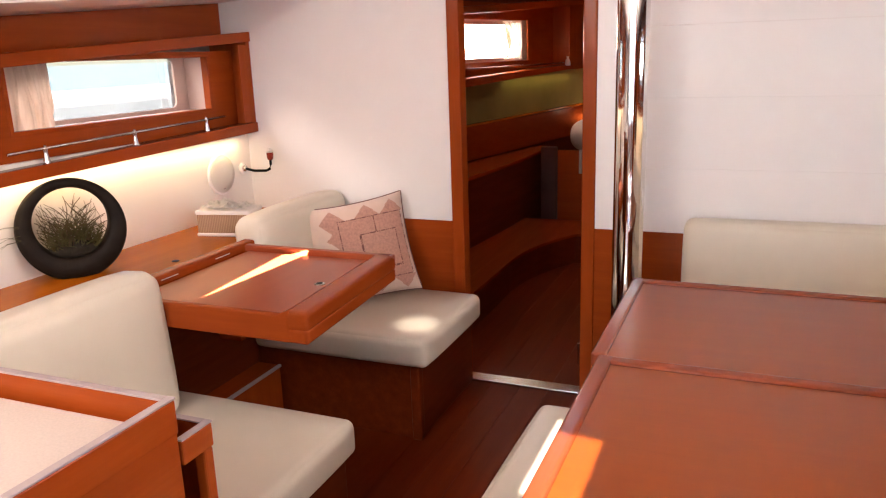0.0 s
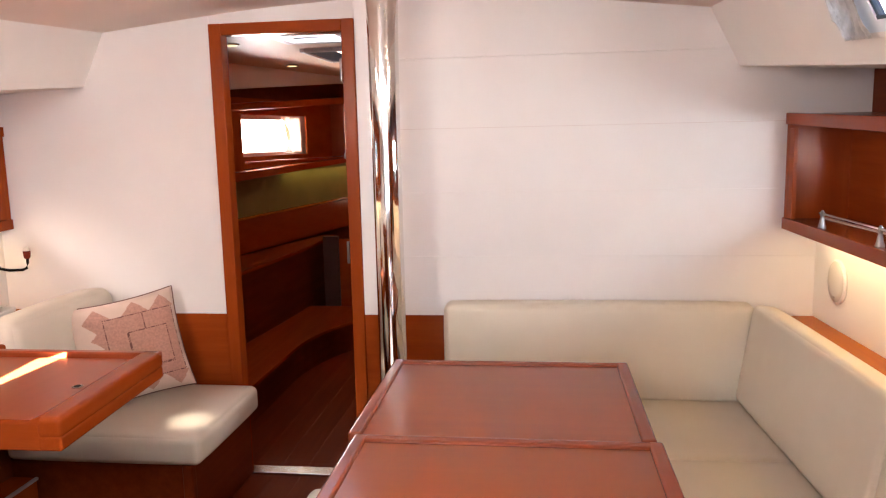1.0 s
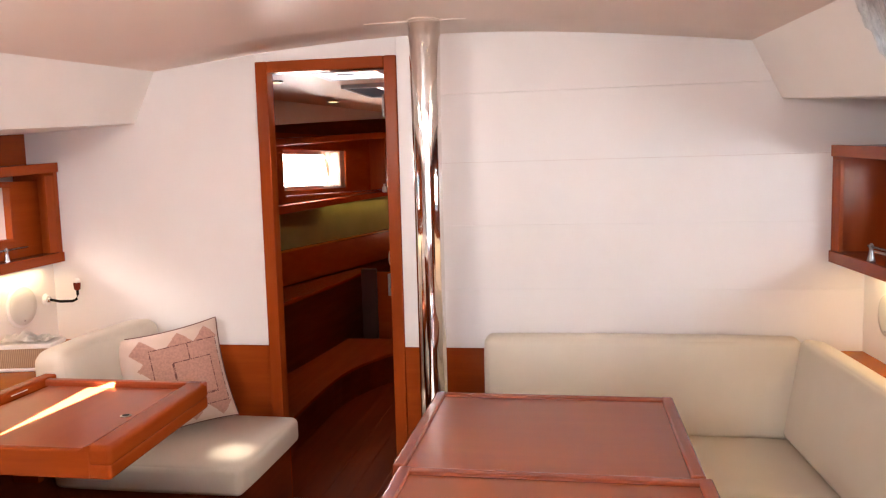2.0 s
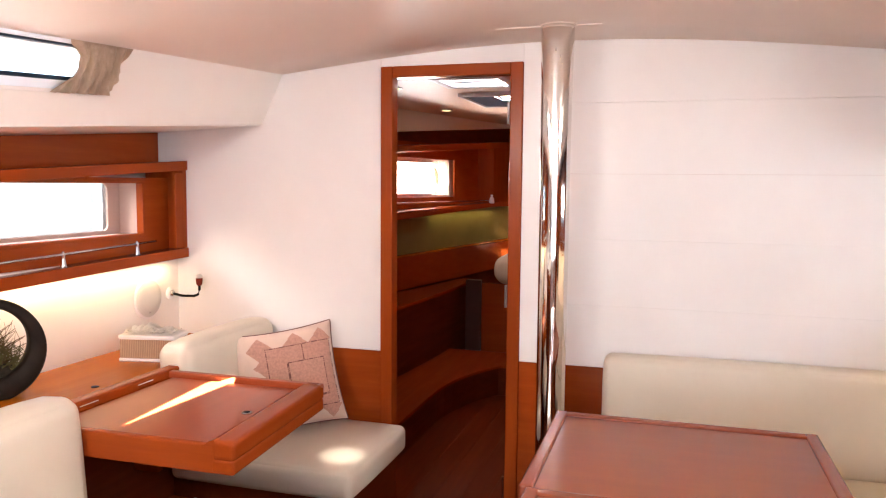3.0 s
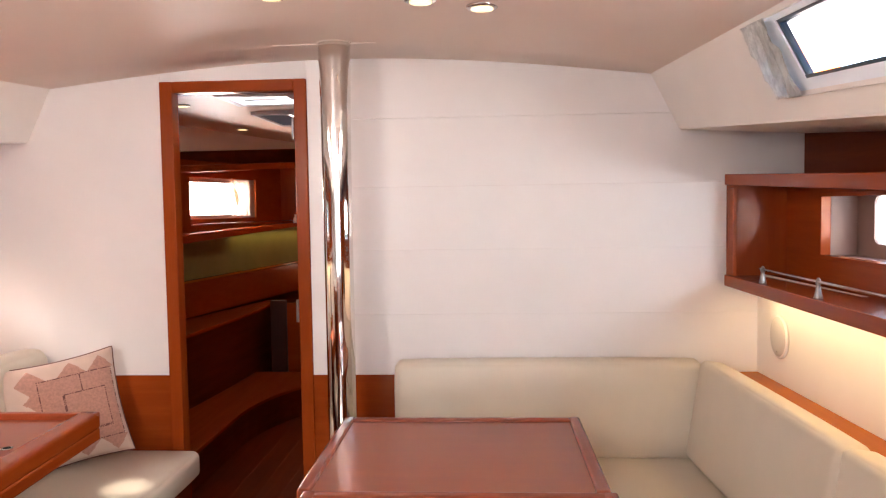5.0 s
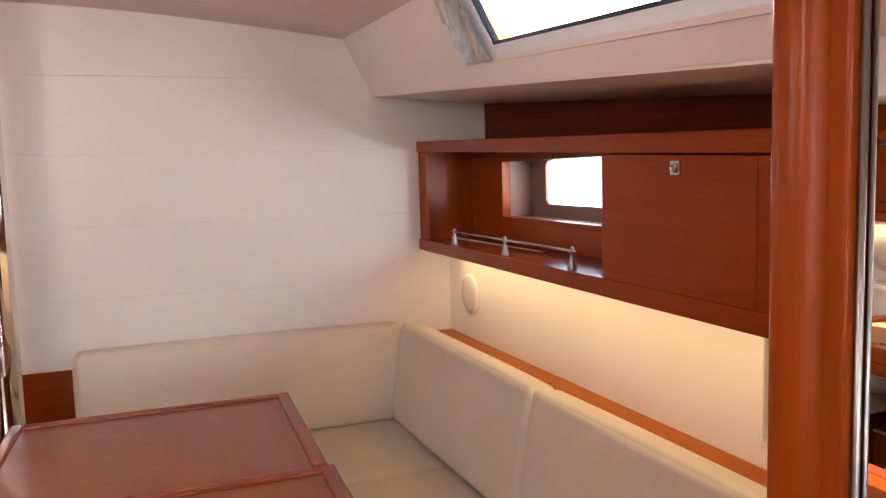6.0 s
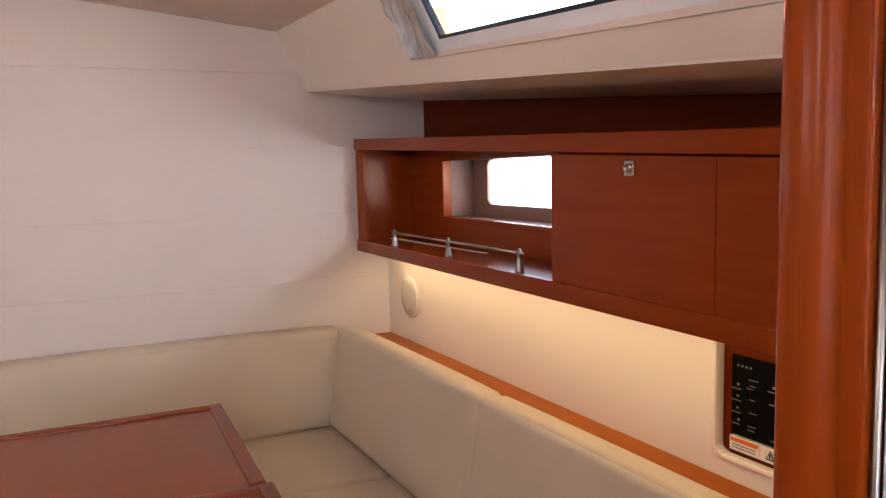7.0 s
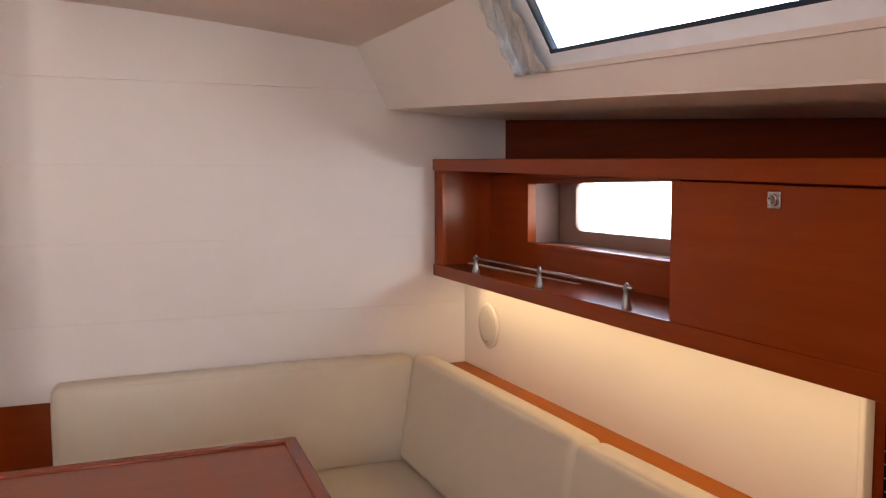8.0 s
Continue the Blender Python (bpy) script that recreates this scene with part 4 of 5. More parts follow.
def pattern(u, v):
    """0 cream, 1 rose weave, 2 brown stitching, on the unit square."""
    w = 1 - v
    dash = int((u + w) * 130) % 3 > 0
    for x0, x1, y0, y1 in ((0.31, 0.95, 0.19, 0.83), (0.50, 0.86, 0.36, 0.72)):
        ring = max(abs(u - (x0 + x1) / 2) / (x1 - x0), abs(w - (y0 + y1) / 2) / (y1 - y0))
        if abs(ring - 0.5) * (x1 - x0) < 0.0065 and dash:
            return 2
    if abs(u - 0.665) < 0.006 and 0.19 < w < 0.36 and dash:
        return 2
    if 0.31 < u < 0.95 and 0.19 < w < 0.83:
        return 1
    for c in (0.42, 0.60, 0.86):                        # points round the square
        if (0.05 < w < 0.19 or 0.83 < w < 0.97) and abs(u - c) < 0.9 * (min(w, 1.02 - w) - 0.05) and c > 0.5:
            return 1
        if 0.17 < u < 0.31 and abs(w - (c - 0.06)) < 0.9 * (u - 0.17):
            return 1
    if abs(u - 0.25) + abs(w - 0.19) < 0.13 or abs(u - 0.25) + abs(w - 0.85) < 0.12:
        return 1
    return 0


def pillow(name, m, size, thick, label):
    pw = tagged(new(name), label, "pillow")
    pw.matrix_basis = Matrix.Translation(m.translation)
    bm = bmesh.new()
    N = 96

    def place(i, k, sgn):
        u, v = i / N * 2 - 1, k / N * 2 - 1
        pin = 1 - 0.07 * (1 - abs(u) ** 2) * abs(v) ** 3
        pin2 = 1 - 0.07 * (1 - abs(v) ** 2) * abs(u) ** 3
        t = thick * (max(0, (1 - u ** 4) * (1 - v ** 4)) ** 0.5) + 0.004
        w = 0.006 * noise.noise(Vector((u * 2.3, v * 2.3, sgn)))
        return m @ Vector((u * size * pin2, sgn * (t + w * (1 - u * u) * (1 - v * v)) * -1, v * size * pin))

    for sgn in (1, -1):
        g = [[bm.verts.new(place(i, k, sgn)) for k in range(N + 1)] for i in range(N + 1)]
        for i in range(N):
            for k in range(N):
                f = bm.faces.new((g[i][k], g[i + 1][k], g[i + 1][k + 1], g[i][k + 1]))
                f.material_index = pattern((i + 0.5) / N, (k + 0.5) / N) if sgn > 0 else 0
    bmesh.ops.remove_doubles(bm, verts=bm.verts[:], dist=0.0005)
    cov = part("cover", bm, [pillow_cream, pillow_pink, pillow_cord], pw, "cream cloth with rose woven squares", True)
    cb = bmesh.new()
    loop = [(i, 0) for i in range(0, N, 2)] + [(N, k) for k in range(0, N, 2)] + [(i, N) for i in range(N, 0, -2)] + [(0, k) for k in range(N, -1, -2)]
    tube(cb, [(place(i, k, 1) + place(i, k, -1)) / 2 for i, k in loop], 0.0045, 6)
    part("piping", cb, pillow_cord, pw, "brown corded edge", True)


pillow("throw_pillow", Matrix.Translation((-1.020, 2.945, 0.622)) @ Matrix.Rotation(radians(33), 4, "Z") @ Matrix.Rotation(radians(-17), 4, "X") @ Matrix.Rotation(radians(-8), 4, "Y"), 0.206, 0.070, "square cream and rose patterned pillow leaning in the bench corner")

# ---- dining table ----
table = thing("dining_table", (0.5, 1.85, 0), "glossy mahogany saloon table with two leaves and raised edges", "table")


def leaf(x0, x1, y0, y1, aft_edge):
    w = 0.036
    lf_ = part("leaf", one_box((x0 + 0.006, y0 + 0.002, 0.688), (x1 - 0.006, y1 - 0.006, 0.7135), 0.003), wood_top, table)
    part("raised_edge", one_box((x0, y0, 0.684), (x0 + w, y1, 0.721), 0.008, seg=3), wood_edge, lf_, "rounded raised edge")
    part("raised_edge", one_box((x1 - w, y0, 0.684), (x1, y1, 0.721), 0.008, seg=3), wood_edge, lf_, "rounded raised edge")
    part("raised_edge", one_box((x0 + w - 0.008, y1 - w, 0.685), (x1 - w + 0.008, y1 - 0.001, 0.7203), 0.008, seg=3), wood_edge_x, lf_, "rounded raised edge")
    part("groove", one_box((x0 + w, y1 - w - 0.004, 0.7130), (x1 - w, y1 - w - 0.0005, 0.7140), 0.0003), wood_dark_and_shade, lf_, "dark shadow groove")
    if aft_edge:
        part("raised_edge", one_box((x0 + w - 0.008, y0 + 0.001, 0.685), (x1 - w + 0.008, y0 + w, 0.7203), 0.008, seg=3), wood_edge_x, lf_, "rounded raised edge")


leaf(0.132, 0.872, 1.909, 2.530, False)
leaf(0.150, 0.884, 1.150, 1.906, True)
part("pedestal", one_box((0.42, 1.40, 0.02), (0.62, 2.30, 0.684), 0.012, seg=3), wood_z, table)
part("foot", one_box((0.36, 1.34, 0.0), (0.68, 2.36, 0.03), 0.008, seg=2), wood_z, table)

mid = thing("centre_bench", (0.06, 1.7, 0), "narrow cream cushioned bench beside the table", "bench")
part("base", one_box((-0.05, 1.00, 0.0), (0.24, 2.24, 0.305), 0.006), wood_z, mid)
part("seat_cushion", rbox(bmesh.new(), (-0.085, 0.98, 0.307), (0.27, 2.27, 0.402), 0.030, seg=4, n=(6, 12, 2), puff=0.008), vinyl, mid, "cream vinyl cushion", True)

# ---- starboard settee ----
set_ = thing("settee", (1.2, 2.2, 0), "cream vinyl U-shaped settee round the table", "sofa")
part("base", one_box((0.27, 2.62, 0.0), (1.56, Y_B - 0.002, 0.300), 0.004), wood_x, set_, "mahogany plinth")
part("base", one_box((0.97, 0.755, 0.0), (1.56, 2.618, 0.300), 0.004), wood_y, set_, "mahogany plinth")


def cushion(name, lo, hi, r, n, puff, m=None):
    part(name, rbox(bmesh.new(), lo, hi, r, seg=4, n=n, puff=puff, m=m), vinyl, set_, "", True)


cushion("seat_cushion", (0.24, 2.56, 0.302), (1.40, 3.12, 0.402), 0.026, (14, 8, 2), 0.006)
cushion("seat_cushion", (0.94, 1.56, 0.302), (1.405, 2.552, 0.402), 0.026, (8, 12, 2), 0.006)
cushion("seat_cushion", (0.94, 0.76, 0.302), (1.430, 1.555, 0.402), 0.026, (8, 10, 2), 0.006)


def tilt_x(y, z, deg):
    return Matrix.Translation((0, y, z)) @ Matrix.Rotation(radians(deg), 4, "X") @ Matrix.Translation((0, -y, -z))


cushion("back_cushion", (0.228, 3.075, 0.399), (1.40, 3.172, 0.782), 0.026, (14, 2, 8), 0.006, tilt_x(3.172, 0.40, 2.0))
swing = Matrix.Translation((1.425, 3.1, 0)) @ Matrix.Rotation(FLARE, 4, "Z") @ Matrix.Translation((-1.425, -3.1, 0))
for y0, y1 in ((2.050, 3.085), (0.78, 2.044)):
    cushion("back_cushion", (1.330, y0, 0.399), (1.425, y1, 0.778), 0.024, (2, 14, 8), 0.005, swing @ lean(1.425, 0.40, 9))
part("back_board", one_box((1.485, 0.755, 0.30), (1.499, Y_B - 0.003, 0.700), 0.002, warp=flared), wood_y, set_)

# ---- electrical panel ----
ep = thing("electrical_panel", (1.74, 1.20, 0.90), "black electrical switch panel with printed labels and stickers", "switch panel")
part("mount", one_box((1.662, 0.84, 0.745), (1.676, 1.53, 1.09), 0.002, warp=flared), wood_dark_and_shade, ep, "dark mahogany mounting board")
rim = bmesh.new()
rbox(rim, (1.634, 1.502, 0.782), (1.661, 1.517, 1.060), 0.005, seg=3, warp=flared)
rbox(rim, (1.634, 0.862, 0.756), (1.661, 1.488, 0.768), 0.005, seg=3, warp=flared)
for k in range(6):                                      # rounded inner corner
    a0, a1 = math.pi / 2 * k / 6, math.pi / 2 * (k + 1) / 6
    c0, c1 = [(1.486 + 0.024 * math.sin(t), 0.786 - 0.024 * math.cos(t)) for t in (a0 - 0.06, a1 + 0.06)]
    mid_ = ((c0[0] + c1[0]) / 2, (c0[1] + c1[1]) / 2)
    half_ = math.dist(c0, c1) / 2
    turn_ = Matrix.Translation((0, *mid_)) @ Matrix.Rotation((a0 + a1) / 2, 4, "X")
    rbox(rim, (1.634, -half_, -0.0070), (1.661, half_, 0.0070), 0.004, seg=2, m=turn_, warp=flared)
rbox(rim, (1.6405, 1.500, 0.757), (1.660, 1.5145, 0.775), 0.001, warp=flared)
part("recess_rim", rim, white_liner, ep, "white rounded recess rim", True)
board = part("board", one_box((1.652, 0.92, 0.812), (1.662, 1.478, 0.977), 0.003, warp=flared), black_plastic, ep, "black panel")


def on_board(name, y, z, w, h, mat, proud=0.0012):
    part(name, one_box((1.652 - proud, y - w / 2, z - h / 2), (1.6525, y + w / 2, z + h / 2), 0.0002, warp=flared), mat, board)


rnd = random.Random(11)
for k in range(4):                                      # unreadable heading
    on_board("label_bar", 1.460 - 0.010 * k, 0.957, 0.005, 0.004, grey_bar)
for y, rows in ((1.460, (0.918, 0.894, 0.869, 0.845)), (1.372, (0.930, 0.905)), (1.330, (0.930, 0.905, 0.880, 0.855)),
                (1.258, (0.925, 0.897, 0.870, 0.843)), (1.130, (0.930, 0.905, 0.880, 0.855)), (1.040, (0.930, 0.900, 0.870, 0.845))):
    for z in rows:
        on_board("icon", y + rnd.uniform(-0.003, 0.003), z, rnd.uniform(0.004, 0.006), rnd.uniform(0.004, 0.006), grey_bar)
        on_board("label_bar", y + 0.004, z - 0.0095, rnd.uniform(0.018, 0.030), 0.0020, grey_bar)
for z in (0.933, 0.921, 0.915, 0.893, 0.866, 0.838, 0.830):
    on_board("label_bar", 1.428 + rnd.uniform(-0.006, 0.006), z, rnd.uniform(0.012, 0.024), 0.0015, grey_bar)
on_board("label_bar", 1.33, 0.824, 0.10, 0.0020, grey_bar)
for y, z in ((1.360, 0.935), (1.316, 0.884), (1.316, 0.859)):
    on_board("indicator", y, z, 0.0024, 0.0024, led_red, 0.0024)
for y0, y1, band in ((1.405, 1.478, orange_bar), (1.352, 1.404, None), (1.238, 1.351, orange_bar)):
    stk = part("sticker", one_box((1.6500, y0, 0.779), (1.6620, y1, 0.8085), 0.0004, warp=flared), white_bar, ep, "white warning sticker")
    if band:
        part("band", one_box((1.6490, y0 + 0.003, 0.798), (1.6502, y1 - 0.003, 0.8065), 0.0003, warp=flared), band, stk, "orange band")
        for z in (0.792, 0.786):
            part("text_bar", one_box((1.6492, y0 + 0.008, z - 0.0009), (1.6502, y1 - 0.008, z + 0.0009), 0.0002, warp=flared), grey_bar, stk)
tri = bmesh.new()
for r_, off_, m_ in ((0.013, 0.0, 0), (0.0085, 0.0008, 1)):
    tri.faces.new([tri.verts.new(flared((1.6488 - off_, 1.378 + r_ * math.sin(t), 0.792 + r_ * math.cos(t)))) for t in (0, 2.0944, 4.1888)]).material_index = m_
bmesh.ops.solidify(tri, geom=tri.faces[:], thickness=0.0006)
mark = part("warning_mark", tri, [black_plastic, white_bar], ep)
part("mark_stroke", one_box((1.6470, 1.3768, 0.7900), (1.6478, 1.3792, 0.7970), 0.0002, warp=flared), black_plastic, mark)
part("catch", one_box((1.640, 1.275, 0.992), (1.664, 1.310, 0.999), 0.001, warp=flared), steel, ep, "small steel catch")

# ---- partition post and mirror, starboard aft ----
post = thing("partition_post", (1.03, 0.72, 0), "rounded mahogany post ending the partition", "post", kind="structure")
part("nosing", one_box((1.012, 0.698, 0.0), (1.060, 0.745, 1.87), 0.020, seg=6), wood_z, post, "", True)
part("post", one_box((1.032, 0.680, 0.0), (1.060, 0.702, 1.87), 0.003, seg=2), wood_z, post)
tagged(part("wall_partition", one_box((1.05, 0.70, 0.0), (1.90, 0.744, 1.87), 0.002), wood_z), "mahogany cross partition behind the settee", "wall", kind="structure")
mir = thing("mirror", (1.05, 0.3, 0.2), "tall wall mirror with a chrome edge strip", "mirror")
part("glass", one_box((1.046, -0.55, 0.05), (1.050, 0.674, 1.85), 0.0006), mirror_mat, mir, "clear silvered mirror")
part("edge_strip", tube(bmesh.new(), [(1.042, 0.676, 0.05), (1.042, 0.676, 1.85)], 0.003, 12), dull_steel, mir, "chrome edge strip", True)
tagged(part("wall_locker_starboard", one_box((1.051, -1.6, 0.0), (1.90, 0.699, 1.87), 0.002), wood_z), "mahogany locker side wall", "wall", kind="structure")

# ---- galley counter ----
gal = thing("galley_counter", (-0.7, 0.6, 0), "mahogany galley counter with raised grey-topped edges and pale worktop", "counter")
part("body", one_box((-1.34, -0.9, 0.0), (-0.342, 1.108, 0.845), 0.002), wood_y, gal)
part("worktop", one_box((-1.33, -0.88, 0.846), (-0.36, 1.08, 0.862), 0.002), laminate, gal, "pale speckled worktop")
ed = part("raised_edge", one_box((-0.353, -0.9, 0.84), (-0.340, 1.110, 0.897), 0.003), wood_y, gal)
part("capping", one_box((-0.354, -0.9, 0.897), (-0.339, 1.111, 0.901), 0.0015), edge_grey, ed, "grey edging strip")
ed = part("raised_edge", one_box((-1.34, 1.097, 0.84), (-0.353, 1.110, 0.897), 0.003), wood_x, gal)
part("capping", one_box((-1.34, 1.096, 0.897), (-0.354, 1.111, 0.901), 0.0015), edge_grey, ed, "grey edging strip")
binb = thing("magazine_pocket", (-0.60, 1.15, 0), "open mahogany pocket frame at the end of the counter", "rack")
part("side_rail", one_box((-0.353, 1.113, 0.781), (-0.341, 1.185, 0.823), 0.003), wood_y, binb)
part("front_rail", one_box((-0.95, 1.173, 0.781), (-0.3535, 1.185, 0.823), 0.003), wood_x, binb)
part("capping", one_box((-0.354, 1.113, 0.823), (-0.340, 1.186, 0.826), 0.001), edge_grey, binb, "grey edging strip")
part("capping", one_box((-0.95, 1.172, 0.823), (-0.3545, 1.186, 0.826), 0.001), edge_grey, binb, "grey edging strip")
part("post", one_box((-0.366, 1.162, 0.0), (-0.343, 1.184, 0.7805), 0.004), wood_z, binb)
# dark board stands for the shade inside the open pocket
part("back_panel", one_box((-0.95, 1.170, 0.0), (-0.368, 1.180, 0.7805), 0.002), wood_dark_and_shade, binb)

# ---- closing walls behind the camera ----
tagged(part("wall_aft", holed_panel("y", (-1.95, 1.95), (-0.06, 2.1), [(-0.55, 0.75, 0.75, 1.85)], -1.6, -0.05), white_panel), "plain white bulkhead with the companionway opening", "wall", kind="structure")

# added out of view to stop direct sun through the companionway
tagged(part("cockpit_bulkhead", one_box((-1.9, -2.75, -0.1), (1.9, -2.7, 2.42), 0.01), white_panel), "unseen white panel that keeps the sun out of the companionway", "wall", kind="structure")

# added outside, out of view, to shield the hatch curtains from the sun
for sx in (-1, 1):
    tagged(part("sprayhood_side", one_box((min(sx * 1.26, sx * 2.4), 0.70, 1.0), (max(sx * 1.26, sx * 2.4), 0.74, 2.65), 0.005), white_panel), "unseen white panel that keeps the sun off the hatch curtains", "wall", kind="structure")

# ---- forward cabin ----


def hull(y):
    return -1.45 + 0.25 * (y - 5.3)


cab = [3.23, 4.2, 5.0, 5.3, 5.6, 6.0, 6.4, 7.2]
tagged(part("cabin_wall", sheet(lambda y, z: (hull(y), y, z), sorted({*cab, 5.20, 5.98}), [0, 1.30, 1.345, 1.575, 1.62, 2.05], (-0.03, 0, 0), ((5.20, 5.98, 1.345, 1.575),)), reveal), "pale hull side of the forward cabin", "wall", kind="structure")
tagged(part("cabin_ceiling", sheet(lambda x, y: (x, y, 1.955 - 0.02 * abs(x + 0.3)), [-2.0, -1.4, -0.675, -0.57, -0.44, -0.375, 0.0, 0.45], [3.23, 3.85, 4.14, 4.58, 4.86, 5.4, 7.2], (0, 0, 0.04), ((-0.675, -0.375, 3.85, 4.14), (-0.57, -0.44, 4.58, 4.86))), cabin_paint_warmed), "cream forward cabin ceiling", "ceiling", kind="structure")
tagged(part("cabin_wall_far", one_box((-2.0, 7.1, 0.0), (0.5, 7.14, 2.05), 0.001), wood_z), "mahogany end wall of the forward cabin", "wall", kind="structure")
tagged(part("cabin_wall_side", one_box((0.42, 3.235, 0.0), (0.46, 7.1, 2.05), 0.001), wood_z), "mahogany side wall of the forward cabin", "wall", kind="structure")


def along(dx0, dx1, z0, z1, y0=3.4, y1=7.08, k=0.0, n=6, k2=None):
    """A board that follows the hull side of the forward cabin."""
    return rbox(bmesh.new(), (dx0, y0, z0), (dx1, y1, z1), 0.003, n=(1, n, 1), warp=lambda v: (v.x + hull(v.y), v.y, v.z + (k if k2 is None or v.z < (z0 + z1) / 2 else k2) * (v.y - 5.3)))


csh = thing("cabin_shelf", (-1.3, 5.6, 1.2), "mahogany shelf and window box in the forward cabin", "shelf")
part("bottom_board", along(0.0, 0.20, 1.183, 1.235, k=0.045, k2=0.03), wood_y, csh)
part("top_board", along(0.0, 0.20, 1.643, 1.690, k=0.062, k2=0.066), wood_y, csh)
part("box_end", rbox(bmesh.new(), (0.0, 6.42, 1.23), (0.19, 7.05, 1.66), 0.003, warp=lambda v: (v.x + hull(v.y), v.y, v.z + (0.062 * (v.y - 5.3) if v.z > 1.5 else 0))), wood_z, csh)
part("box_end", rbox(bmesh.new(), (0.0, 4.2, 1.23), (0.19, 5.02, 1.67), 0.003, warp=lambda v: (v.x + hull(v.y), v.y, v.z)), wood_z, csh)
cwall = sheet(lambda y, z: (hull(y) + 0.055, y, z), [5.02, 5.15, 6.04, 6.42], [1.225, 1.318, 1.605, 1.72], (-0.012, 0, 0), ((5.15, 6.04, 1.318, 1.605),))
part("back_panel", cwall, wood_y, csh)
part("rail", tube(bmesh.new(), [(hull(y) + 0.18, y, 1.285) for y in (5.05, 5.7, 6.35)], 0.005, 8), steel, csh, "thin steel rail", True)
tagged(part("cabin_upper_band", along(0.0, 0.03, 1.685, 1.780, k=0.066, k2=0.085), wood_dark_and_shade), "dark mahogany band above the cabin shelf", "trim", kind="structure")
tagged(part("cabin_fascia", along(0.0, 0.10, 1.784, 1.99, k=0.080, k2=0.0), white_liner), "white upper lining of the forward cabin", "wall", kind="structure")
cw = thing("window_cabin", (hull(5.7), 5.7, 1.45), "small hull window of the forward cabin", "window", kind="structure")
pn = part("pane", rbox(bmesh.new(), (-0.016, 5.19, 1.335), (-0.010, 5.99, 1.585), 0.001, warp=lambda v: (v.x + hull(v.y), v.y, v.z)), glass, cw)
pn.visible_shadow = False
curtain("cabin_curtain", lambda y, u: (hull(y) + 0.005, y, 1.33 + 0.27 * u), 5.74, 6.00, 0.0, 1.0, 4, 0.014, (0.9, -0.2, 0), sheer, "pale beige curtain tied back at the cabin window", 0.45)
bottle = turned(bmesh.new(), [(0.020, 0.0), (0.022, 0.01), (0.018, 0.04), (0.008, 0.055), (0.010, 0.07)], (hull(6.42) + 0.19, 6.36, 1.262), (0, 0, 1), 16)
solo("small_jar", bottle, white_bar, "small white jar on the cabin shelf", "jar", True)
tagged(part("cabin_padding", along(0.002, 0.05, 0.909, 1.184, k=0.015, k2=0.045), olive_cloth), "olive padded hull lining lit from above", "wall padding", kind="structure")
tagged(part("cabin_ledge", along(0.0, 0.075, 0.893, 0.908, k=0.015), wood_ledge_lit), "mahogany trim ledge under the padding", "ledge", kind="structure")
tagged(part("cabin_band", along(0.0, 0.070, 0.660, 0.892, k=0.012), wood_y), "mahogany band below the padding", "trim", kind="structure")
# low shade in the cabin is put into the lining's colour
tagged(part("cabin_lining", along(0.002, 0.04, 0.0, 0.875, k=0.0), wood_dark_and_shade), "mahogany lining below the ledge", "wall", kind="structure")


def prism(pts, z0, z1):
    bm = bmesh.new()
    lo = [bm.verts.new((x, y, z0)) for x, y in pts]
    hi = [bm.verts.new((x, y, z1)) for x, y in pts]
    bm.faces.new(lo[::-1])
    bm.faces.new(hi)
    for a in range(len(pts)):
        b_ = (a + 1) % len(pts)
        bm.faces.new((lo[a], lo[b_], hi[b_], hi[a]))
    return bm


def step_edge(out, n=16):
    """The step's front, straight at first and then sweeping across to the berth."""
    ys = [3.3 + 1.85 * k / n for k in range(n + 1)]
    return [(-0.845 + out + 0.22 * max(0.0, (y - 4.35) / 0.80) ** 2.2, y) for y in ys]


def wavy(x0, x1, y0, y1, bulge, n=14):
    """A curved front from (x0, y0) to (x1, y1)."""
    out = []
    for k in range(n + 1):
        t = k / n
        s_ = t * t * (3 - 2 * t)
        out.append((x0 + (x1 - x0) * s_ + bulge * math.sin(math.pi * t), y0 + (y1 - y0) * t))
    return out


lock = prism([(hull(3.5), 3.5)] + wavy(-1.27, -1.09, 3.5, 6.2, 0.03) + [(hull(6.2), 6.2)], 0.0, 0.63)
lck = thing("cabin_locker", (-1.3, 4.8, 0), "mahogany locker with a curved front, darkened for shade", "cabinet")
# locker body darkened for the shade below its top
part("body", lock, wood_dark_and_shade, lck)
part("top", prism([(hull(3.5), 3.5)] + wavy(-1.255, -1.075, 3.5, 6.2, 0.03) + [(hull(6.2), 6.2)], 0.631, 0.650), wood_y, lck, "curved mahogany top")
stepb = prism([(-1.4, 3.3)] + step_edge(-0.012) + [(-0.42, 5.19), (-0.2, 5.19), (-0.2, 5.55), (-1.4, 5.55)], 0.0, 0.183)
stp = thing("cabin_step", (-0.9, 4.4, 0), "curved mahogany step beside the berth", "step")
# step body darkened likewise, shade painted in under the tread
part("body", stepb, wood_dark_and_shade, stp)
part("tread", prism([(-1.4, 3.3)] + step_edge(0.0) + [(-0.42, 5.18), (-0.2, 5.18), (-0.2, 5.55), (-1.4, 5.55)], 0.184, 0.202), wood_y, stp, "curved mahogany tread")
berth = thing("berth", (-0.3, 6.2, 0.2), "raised berth with wooden front and beige bedding", "bed")
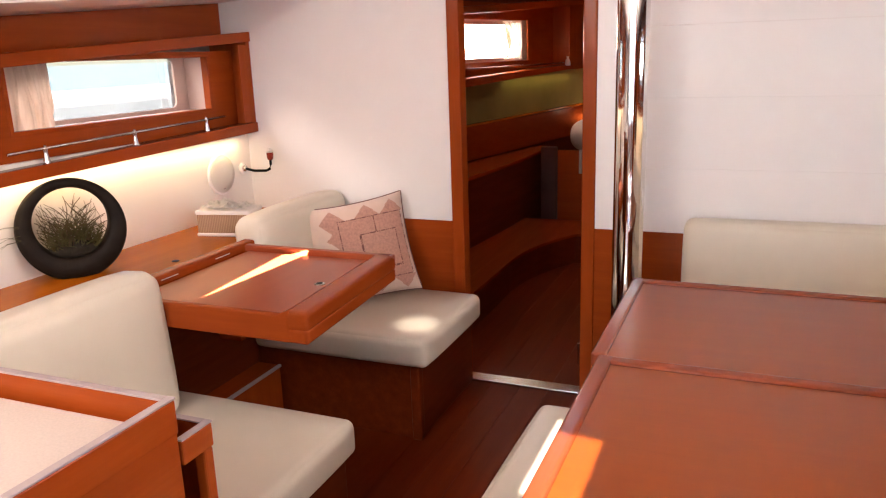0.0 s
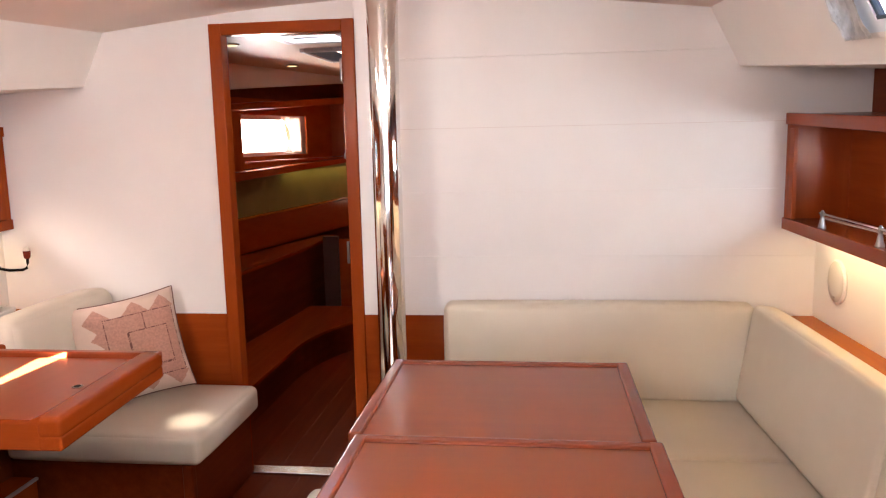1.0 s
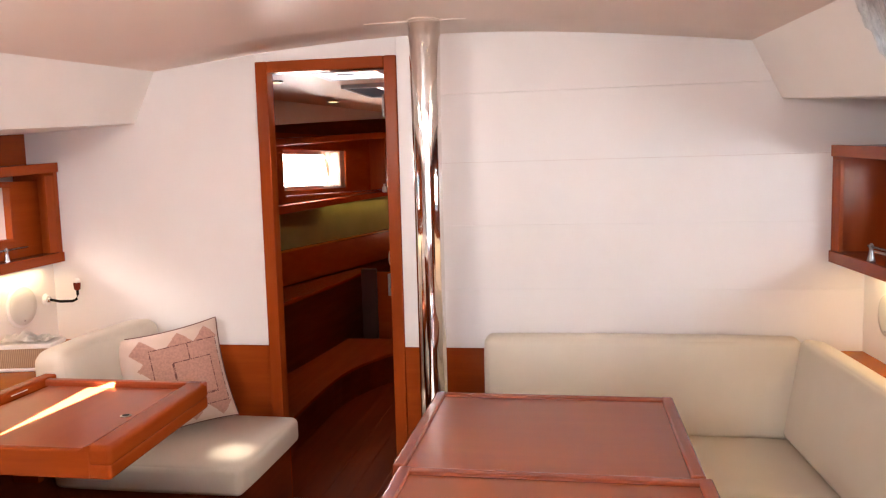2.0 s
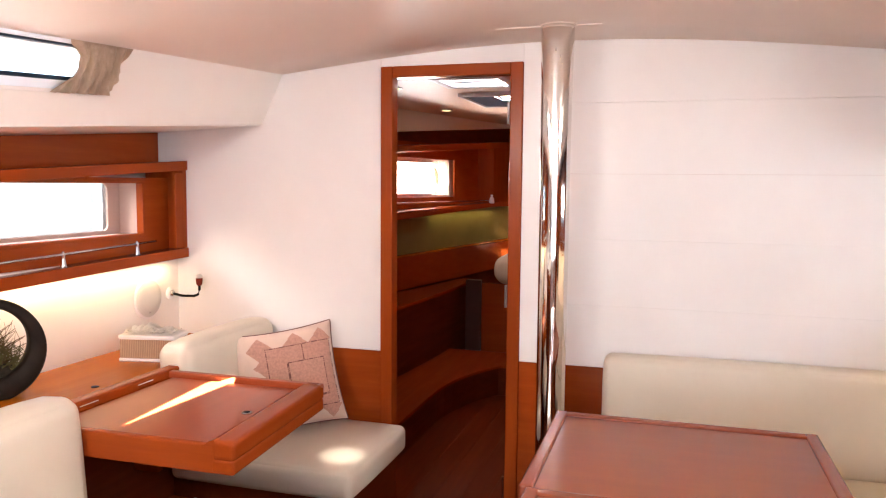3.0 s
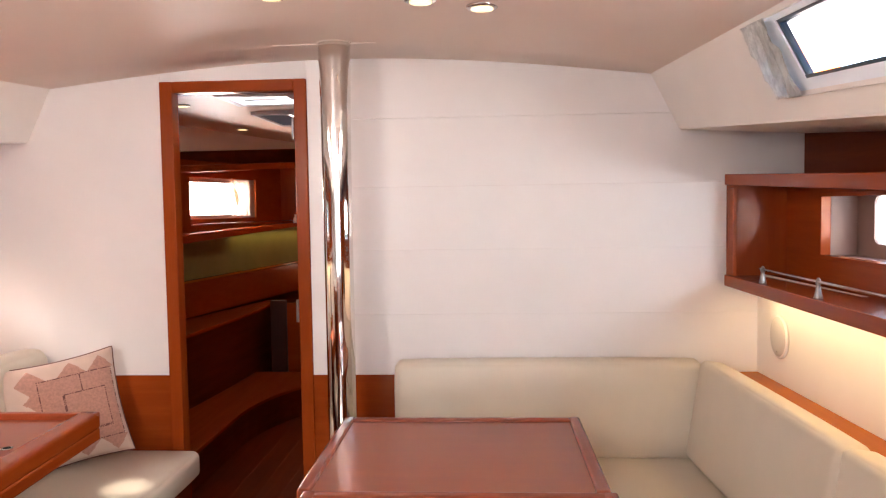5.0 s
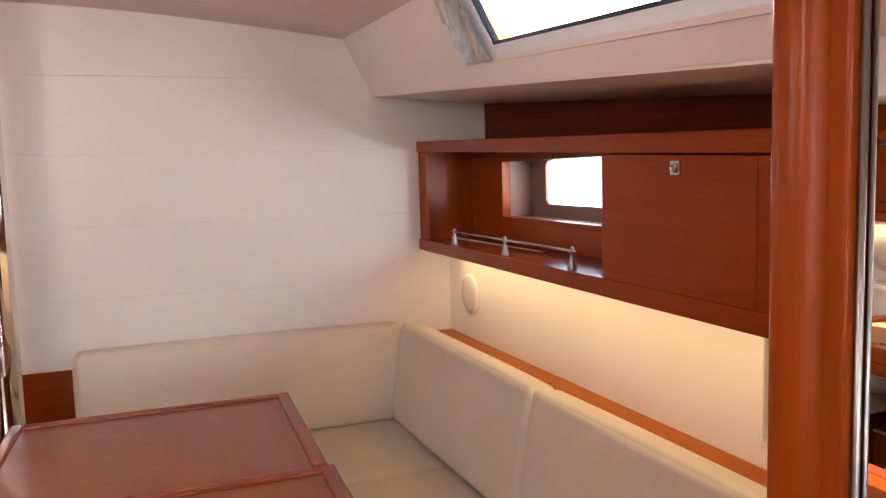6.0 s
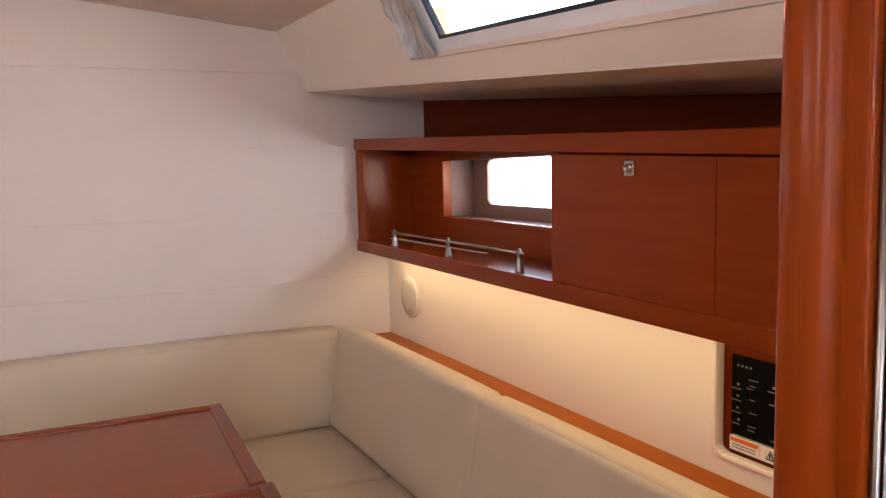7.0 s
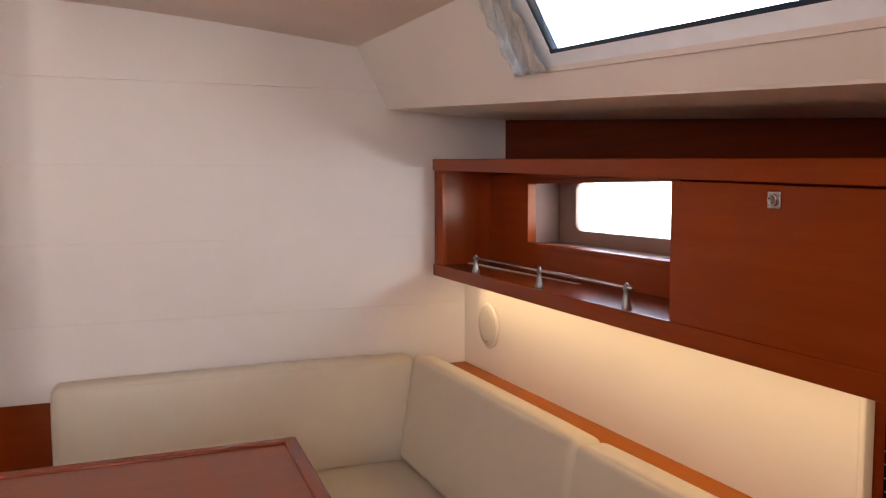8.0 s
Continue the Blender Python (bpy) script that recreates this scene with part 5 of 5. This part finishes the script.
part("front", one_box((-0.86, 5.56, 0.2), (0.40, 5.60, 0.70), 0.004), wood_x, berth)
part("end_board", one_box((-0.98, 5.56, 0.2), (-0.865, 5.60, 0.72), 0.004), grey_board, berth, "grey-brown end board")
part("mattress", rbox(bmesh.new(), (-0.765, 5.48, 0.70), (0.40, 7.05, 0.91), 0.09, seg=5, n=(6, 6, 2), puff=0.01), bedding_mat, berth, "beige covered mattress", True)
for x, y in ((-1.022, 4.17), (-1.090, 5.395)):
    downlight(x, y, 1.955 - 0.02 * abs(x + 0.3) - 0.001)


def cabin_hatch(x0, x1, y0, y1, w, label):
    ch = thing("cabin_hatch", ((x0 + x1) / 2, (y0 + y1) / 2, 1.95), label, "hatch", "cabin hatches")
    for lo, hi in (((x0 - w, y0 - w), (x0, y1 + w)), ((x1, y0 - w), (x1 + w, y1 + w)), ((x0, y0 - w), (x1, y0)), ((x0, y1), (x1, y1 + w))):
        part("frame", one_box((*lo, 1.925), (*hi, 1.962), 0.006, seg=2), white_panel, ch)
    return ch


hatch_a = cabin_hatch(-0.675, -0.375, 3.85, 4.14, 0.045, "square roof hatch with white frame")
# upright plate above the roof, added to stop sun reaching the mattress
part("lid", one_box((-0.80, 3.775, 1.99), (-0.36, 3.80, 2.32), 0.004), gasket, hatch_a, "unseen dark plate that keeps the sun off the berth")
hatch_b = cabin_hatch(-0.745, -0.42, 4.58, 5.18, 0.026, "square roof hatch with a dark blind half closed")
part("blind", one_box((-0.745, 4.58, 1.932), (-0.572, 5.18, 1.942), 0.001), gasket, hatch_b, "dark blue-black blind")
part("blind", one_box((-0.572, 4.862, 1.932), (-0.42, 5.18, 1.942), 0.001), gasket, hatch_b, "dark blue-black blind")

# ---- outside ----
sea = sheet(lambda x, y: (x, y, -0.7), [-3000, -40, 40, 3000], [-3000, -40, 40, 3000], (0, 0, -0.2))
tagged(part("water", sea, water_mat), "rippled grey-blue harbour water", "water", kind="structure")
tagged(part("quay", one_box((-14, -60, -0.9), (-9, 90, 0.85), 0.05), quay_mat), "pale concrete quay in sunlight", "quay", kind="structure")
